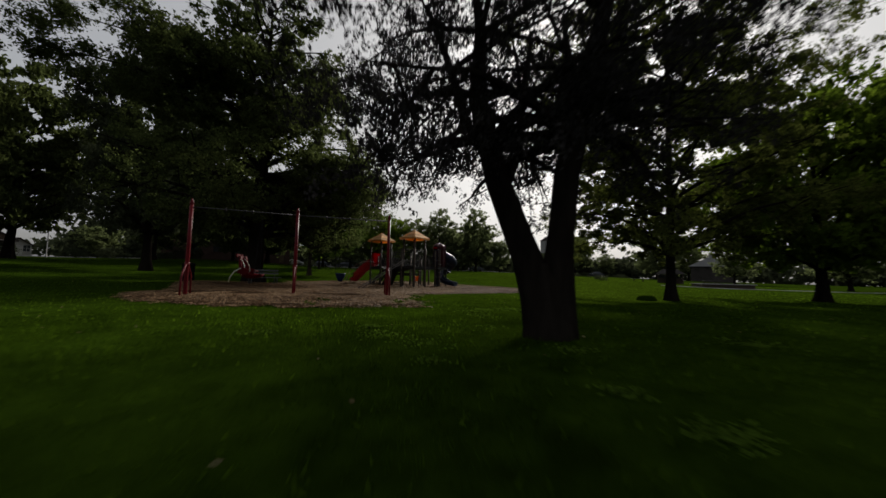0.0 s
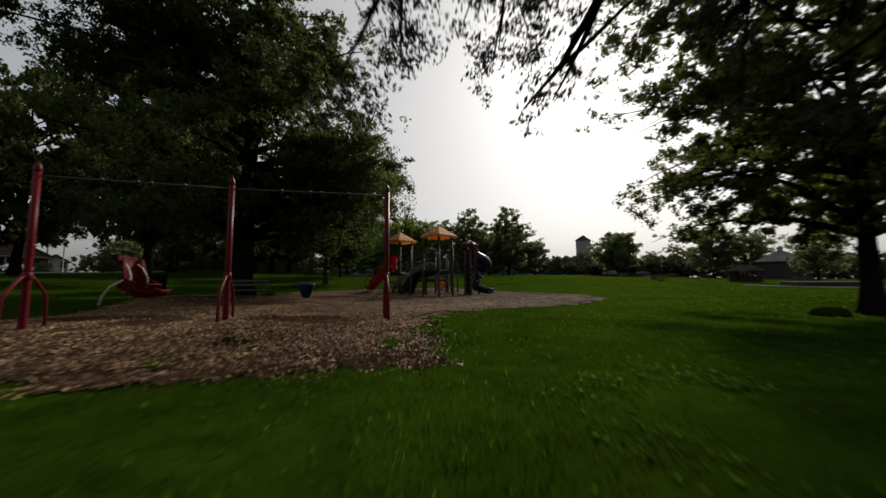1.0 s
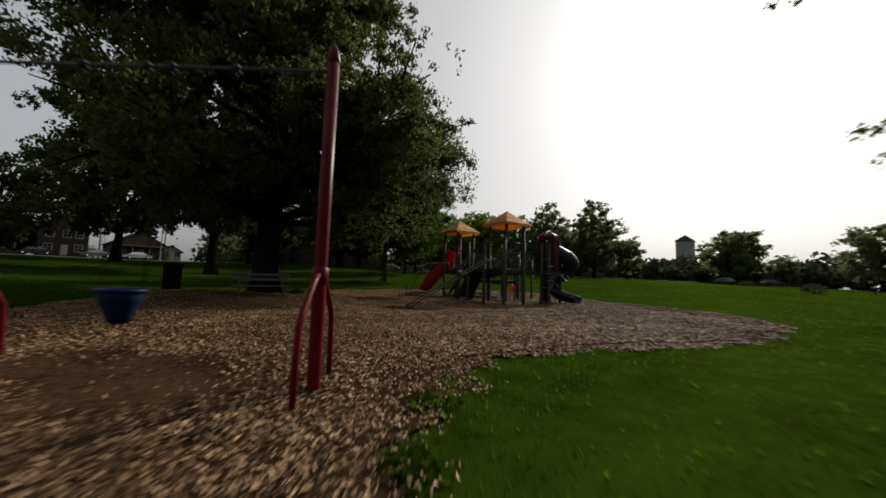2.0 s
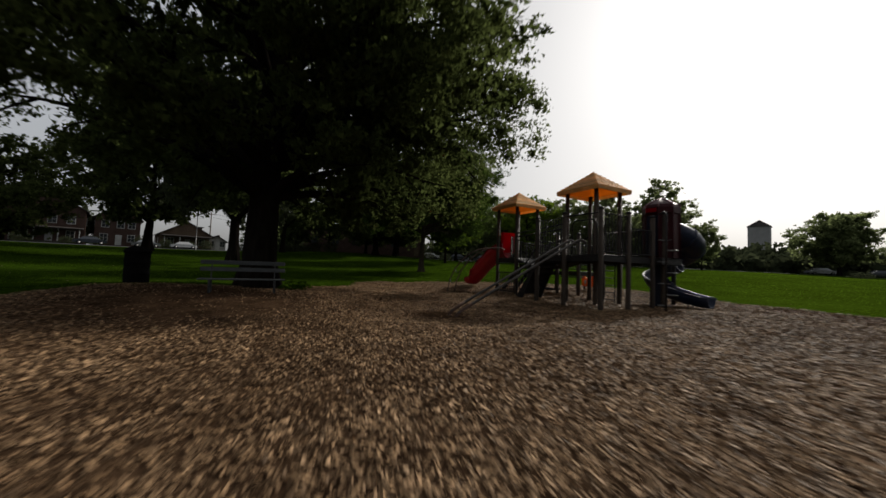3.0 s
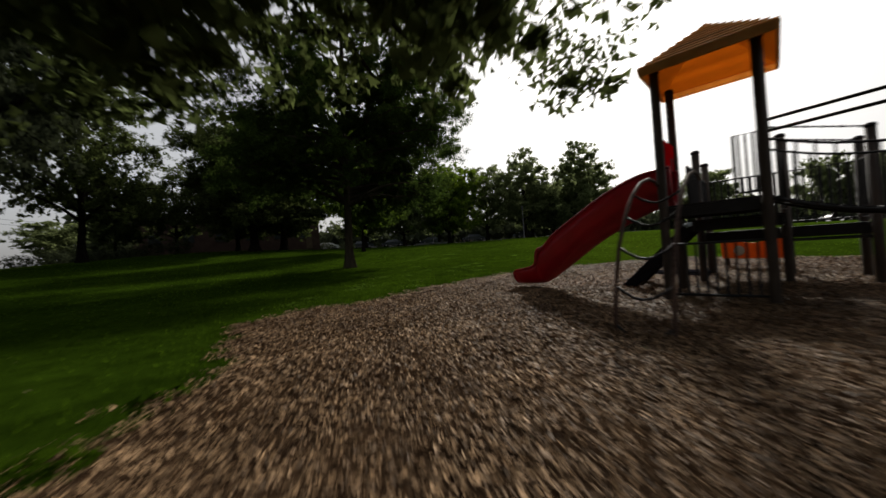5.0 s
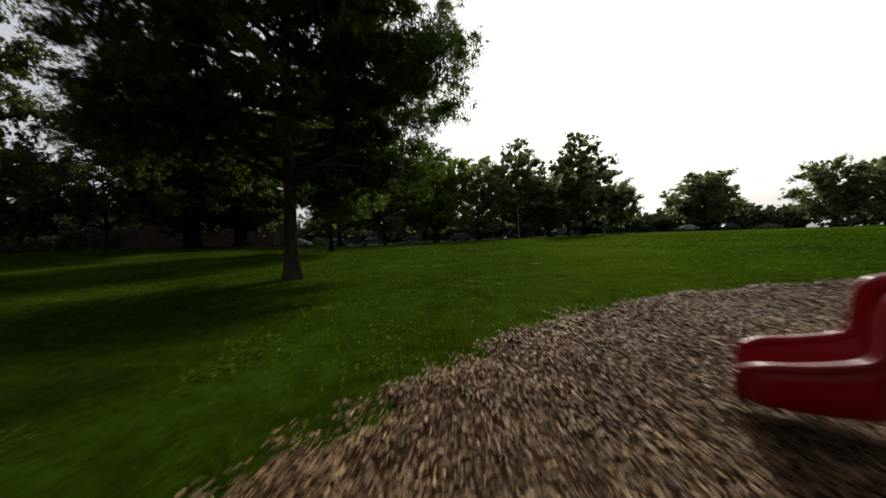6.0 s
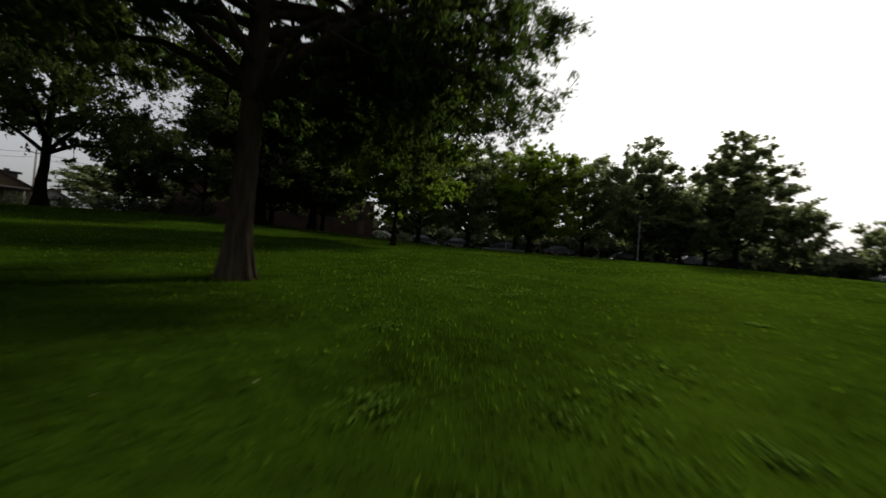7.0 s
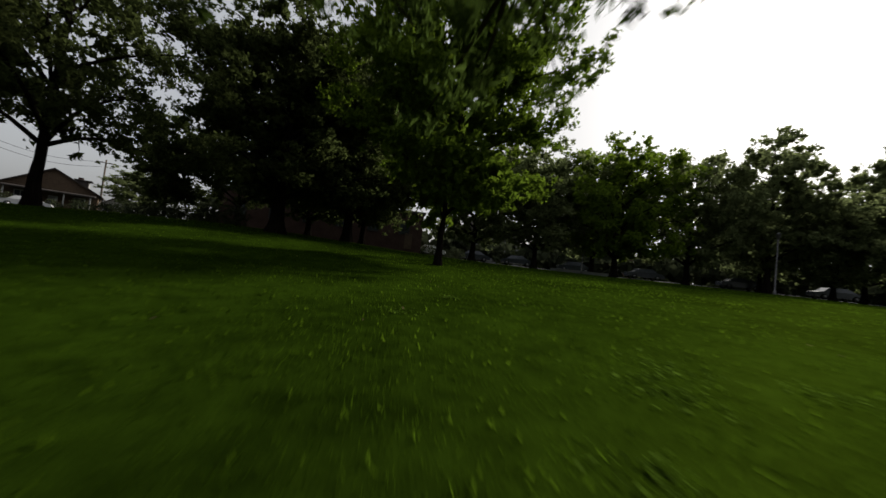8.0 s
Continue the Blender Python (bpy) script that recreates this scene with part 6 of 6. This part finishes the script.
def pavilion():
    """Far hall under a hipped roof with a small cupola."""
    x, y = 29.5, 112
    root = thing("park_hall", Matrix.Translation((x, y, on_ground(x, y))) @ pose(0, 0, 0, 0, 0, -14), "pale grey hall with a hipped roof and cupola", "building")
    w, d, h, e = 8.6, 8.0, 3.9, 0.5
    part("wall", Shape().box((w, d, h + 0.6), Matrix.Translation((0, 0, h / 2 - 0.3)), 0.03), SHINGLE, root)
    rf = part("roof", Shape().add([(-w / 2 - e, -d / 2 - e, h), (w / 2 + e, -d / 2 - e, h), (w / 2 + e, d / 2 + e, h), (-w / 2 - e, d / 2 + e, h), (-0.7, 0, h + 2.5), (0.7, 0, h + 2.5)], [[0, 1, 5, 4], [1, 2, 5], [2, 3, 4, 5], [3, 0, 4], [3, 2, 1, 0]]), ROOF_GREY, root)
    part("cupola", Shape().box((1.0, 1.0, 1.0), Matrix.Translation((0, 0, h + 2.75)), 0.03).add([(-0.6, -0.6, h + 3.25), (0.6, -0.6, h + 3.25), (0.6, 0.6, h + 3.25), (-0.6, 0.6, h + 3.25), (0, 0, h + 3.8)], [[0, 1, 4], [1, 2, 4], [2, 3, 4], [3, 0, 4], [3, 2, 1, 0]]), HAZE_STONE, rf)


pavilion()


def picnic_table(x, y, turn):
    root = thing("picnic_table", Matrix.Translation((x, y, on_ground(x, y))) @ pose(0, 0, 0, 0, 0, turn), "picnic table with a pale plank top on the lawn", "table", "picnic tables")
    for k in range(5):
        part("top_plank", Shape().box((1.85, 0.14, 0.04), Matrix.Translation((0, -0.3 + 0.15 * k, 0.75)), 0.006), SLAT, root)
    for sy in (-1, 1):
        part("seat_plank", Shape().box((1.85, 0.26, 0.04), Matrix.Translation((0, 0.7 * sy, 0.44)), 0.006), SLAT, root)
        for sx in (-1, 1):
            part("leg", Shape().beam((0.65 * sx, 0.2 * sy, 0.73), (0.65 * sx, 0.62 * sy, -0.1), 0.06, 0.09), TIMBER, root)
    for sx in (-1, 1):
        part("cross_beam", Shape().beam((0.65 * sx, -0.82, 0.4), (0.65 * sx, 0.82, 0.4), 0.045, 0.09), TIMBER, root)


picnic_table(15.0, 57, 20)
picnic_table(7.5, 66, -15)
picnic_table(0.5, 78, 30)


def platform():
    """Low stage on the lawn: a dark base under a pale slab."""
    x, y = 14.8, 52.6
    root = thing("low_stage", Matrix.Translation((x, y, on_ground(x, y))), "low stage with a dark base and pale concrete top", "platform")
    part("base", Shape().box((5.0, 4.6, 0.7), Matrix.Translation((0, 0, 0.02)), 0.03), TIMBER, root)
    part("slab", Shape().box((5.3, 4.9, 0.1), Matrix.Translation((0, 0, 0.42)), 0.02), CONCRETE, root, "pale concrete slab")


platform()


def mound():
    x, y = 2.25, 17.3
    s = Shape().lathe([(0.42, -0.05), (0.40, 0.08), (0.34, 0.17), (0.2, 0.22), (0.02, 0.23)], 18, Matrix.Translation((x, y, on_ground(x, y))) @ Matrix.Diagonal((0.95, 0.7, 1, 1)))
    return solid("grassy_mound", s, GRASS, "small dark grassy mound beside the tree", "mound")


mound()


def car(x, y, turn, paint, label):
    root = thing("parked_car", Matrix.Translation((x, y, on_ground(x, y) + 0.05)) @ pose(0, 0, 0, 0, 0, turn), label, "car", "parked cars")
    prof = [(-2.2, 0.35), (-2.25, 0.6), (-2.15, 0.85), (-1.5, 0.95), (-0.9, 1.42), (0.7, 1.45), (1.45, 0.98), (2.1, 0.85), (2.25, 0.6), (2.2, 0.35)]
    body = [[Vector((a, s * 0.86 * (1 if b < 1 else 0.84), b)) for a, b in prof] for s in (-1, 1)]
    s = Shape()
    n = len(prof)
    s.add(body[0] + body[1], [list(range(n)), [n + k for k in range(n)][::-1]] + [[k, n + k, n + (k + 1) % n, (k + 1) % n] for k in range(n)])
    part("body", s, paint, root)
    part("windscreen", Shape().add([(1.36, -0.7, 1.02), (1.36, 0.7, 1.02), (0.74, 0.64, 1.42), (0.74, -0.64, 1.42)], [[0, 1, 2, 3]]), GLASS_DARK, root)
    part("rear_window", Shape().add([(-1.42, -0.7, 1.0), (-1.42, 0.7, 1.0), (-0.94, 0.64, 1.4), (-0.94, -0.64, 1.4)], [[3, 2, 1, 0]]), GLASS_DARK, root)
    for sg in (-1, 1):
        part("side_window", Shape().add([(1.15, 0.80 * sg, 1.0), (0.62, 0.735 * sg, 1.38), (-0.8, 0.735 * sg, 1.36), (-1.2, 0.80 * sg, 1.0)], [[0, 1, 2, 3][::-sg]]), GLASS_DARK, root)
        for fx in (-1.4, 1.4):
            wheel = part("wheel", Shape().lathe([(0.2, -0.1), (0.31, -0.1), (0.33, -0.06), (0.33, 0.06), (0.31, 0.1), (0.2, 0.1)], 18, Matrix.Translation((fx, 0.80 * sg, 0.33)) @ pose(0, 0, 0, 90, 0, 0)), RUBBER, root)
            part("rim", Shape().lathe([(0.2, -0.11), (0.12, -0.1), (0.12, 0.1), (0.2, 0.11)], 14, Matrix.Translation((fx, 0.80 * sg, 0.33)) @ pose(0, 0, 0, 90, 0, 0)), STEEL, wheel)


for x, y, turn, paint, label in ((-97.6, 25.2, 90, CAR_WHITE, "white parked car at the kerb"), (-97.6, 19.2, 91, CAR_SILVER, "silver parked car at the kerb"), (-97.6, 11.5, 90, CAR_DARK, "dark parked car at the kerb"),
                                 (-69, 68, 45, CAR_WHITE, "white parked car behind the trees"), (-64.5, 72.5, 45, CAR_DARK, "dark parked car behind the trees"), (-60, 76.5, 42, CAR_DARK, "dark parked car behind the trees"), (-54, 81.5, 38, CAR_DARK, "dark parked car behind the trees"),
                                 (-47, 87, 38, CAR_DARK, "dark parked car behind the trees"), (-38, 93, 32, CAR_DARK, "dark parked car behind the trees"), (-30, 97, 30, CAR_DARK, "dark parked car behind the trees"), (-6, 118, 25, CAR_SILVER, "silver parked car behind the hedge"), (2, 121, 25, CAR_DARK, "dark parked car behind the hedge"), (20, 124, 22, CAR_DARK, "dark parked car across the lawn")):
    car(x, y, turn, paint, label)


def utility_pole(x, y, h=9.0):
    root = thing("utility_pole", Matrix.Translation((x, y, on_ground(x, y))), "brown wooden utility pole with a crossarm", "utility pole", "utility poles")
    part("pole", Shape().tube([(0, 0, -0.4), (0, 0, h)], [0.15, 0.10], 10), WOODPOLE, root)
    part("crossarm", Shape().box((0.12, 2.2, 0.12), Matrix.Translation((0.12, 0, h - 0.5)), 0.01), WOODPOLE, root)
    for dy in (-1.0, -0.4, 0.4, 1.0):
        part("insulator", Shape().lathe([(0.03, 0), (0.05, 0.04), (0.03, 0.12)], 8, Matrix.Translation((0.12, dy, h - 0.44))), CONCRETE, root)


poles = [(-98.5, -22), (-98.5, 19.6), (-106, 31.2), (-112, 60)]
for x, y in poles:
    utility_pole(x, y)
for (ax, ay), (bx, by) in zip(poles[:-1], poles[1:]):
    for dy, drop in ((0.0, 0.4), (0.0, 1.2)):
        a, b = Vector((ax + 0.12, ay + 0.4, on_ground(ax, ay) + 9 - drop)), Vector((bx + 0.12, by - 0.4, on_ground(bx, by) + 9 - drop))
        wire = Shape().tube([a.lerp(b, k / 10) - Vector((0, 0, 1.0 * math.sin(math.pi * k / 10))) for k in range(11)], 0.022, 5)
        solid("overhead_wire", wire, RUBBER, "thin black sagging overhead wire between poles", "wire", "overhead wires")


def street_lamp(x, y, h=4.5):
    root = thing("street_lamp", Matrix.Translation((x, y, on_ground(x, y))), "slim grey steel park lamp post", "lamp post", "lamp posts")
    part("pole", Shape().tube([(0, 0, -0.2), (0, 0, 0.3), (0, 0, 0.32), (0, 0, h)], [0.09, 0.09, 0.055, 0.045], 10), STEEL, root)
    part("lantern", Shape().lathe([(0.05, 0), (0.13, 0.05), (0.16, 0.35), (0.18, 0.37), (0.02, 0.5)], 12, Matrix.Translation((0, 0, h))), STEEL, root)


for x, y in ((-64, 22), (-46.5, 69), (-33, 74)):
    street_lamp(x, y)
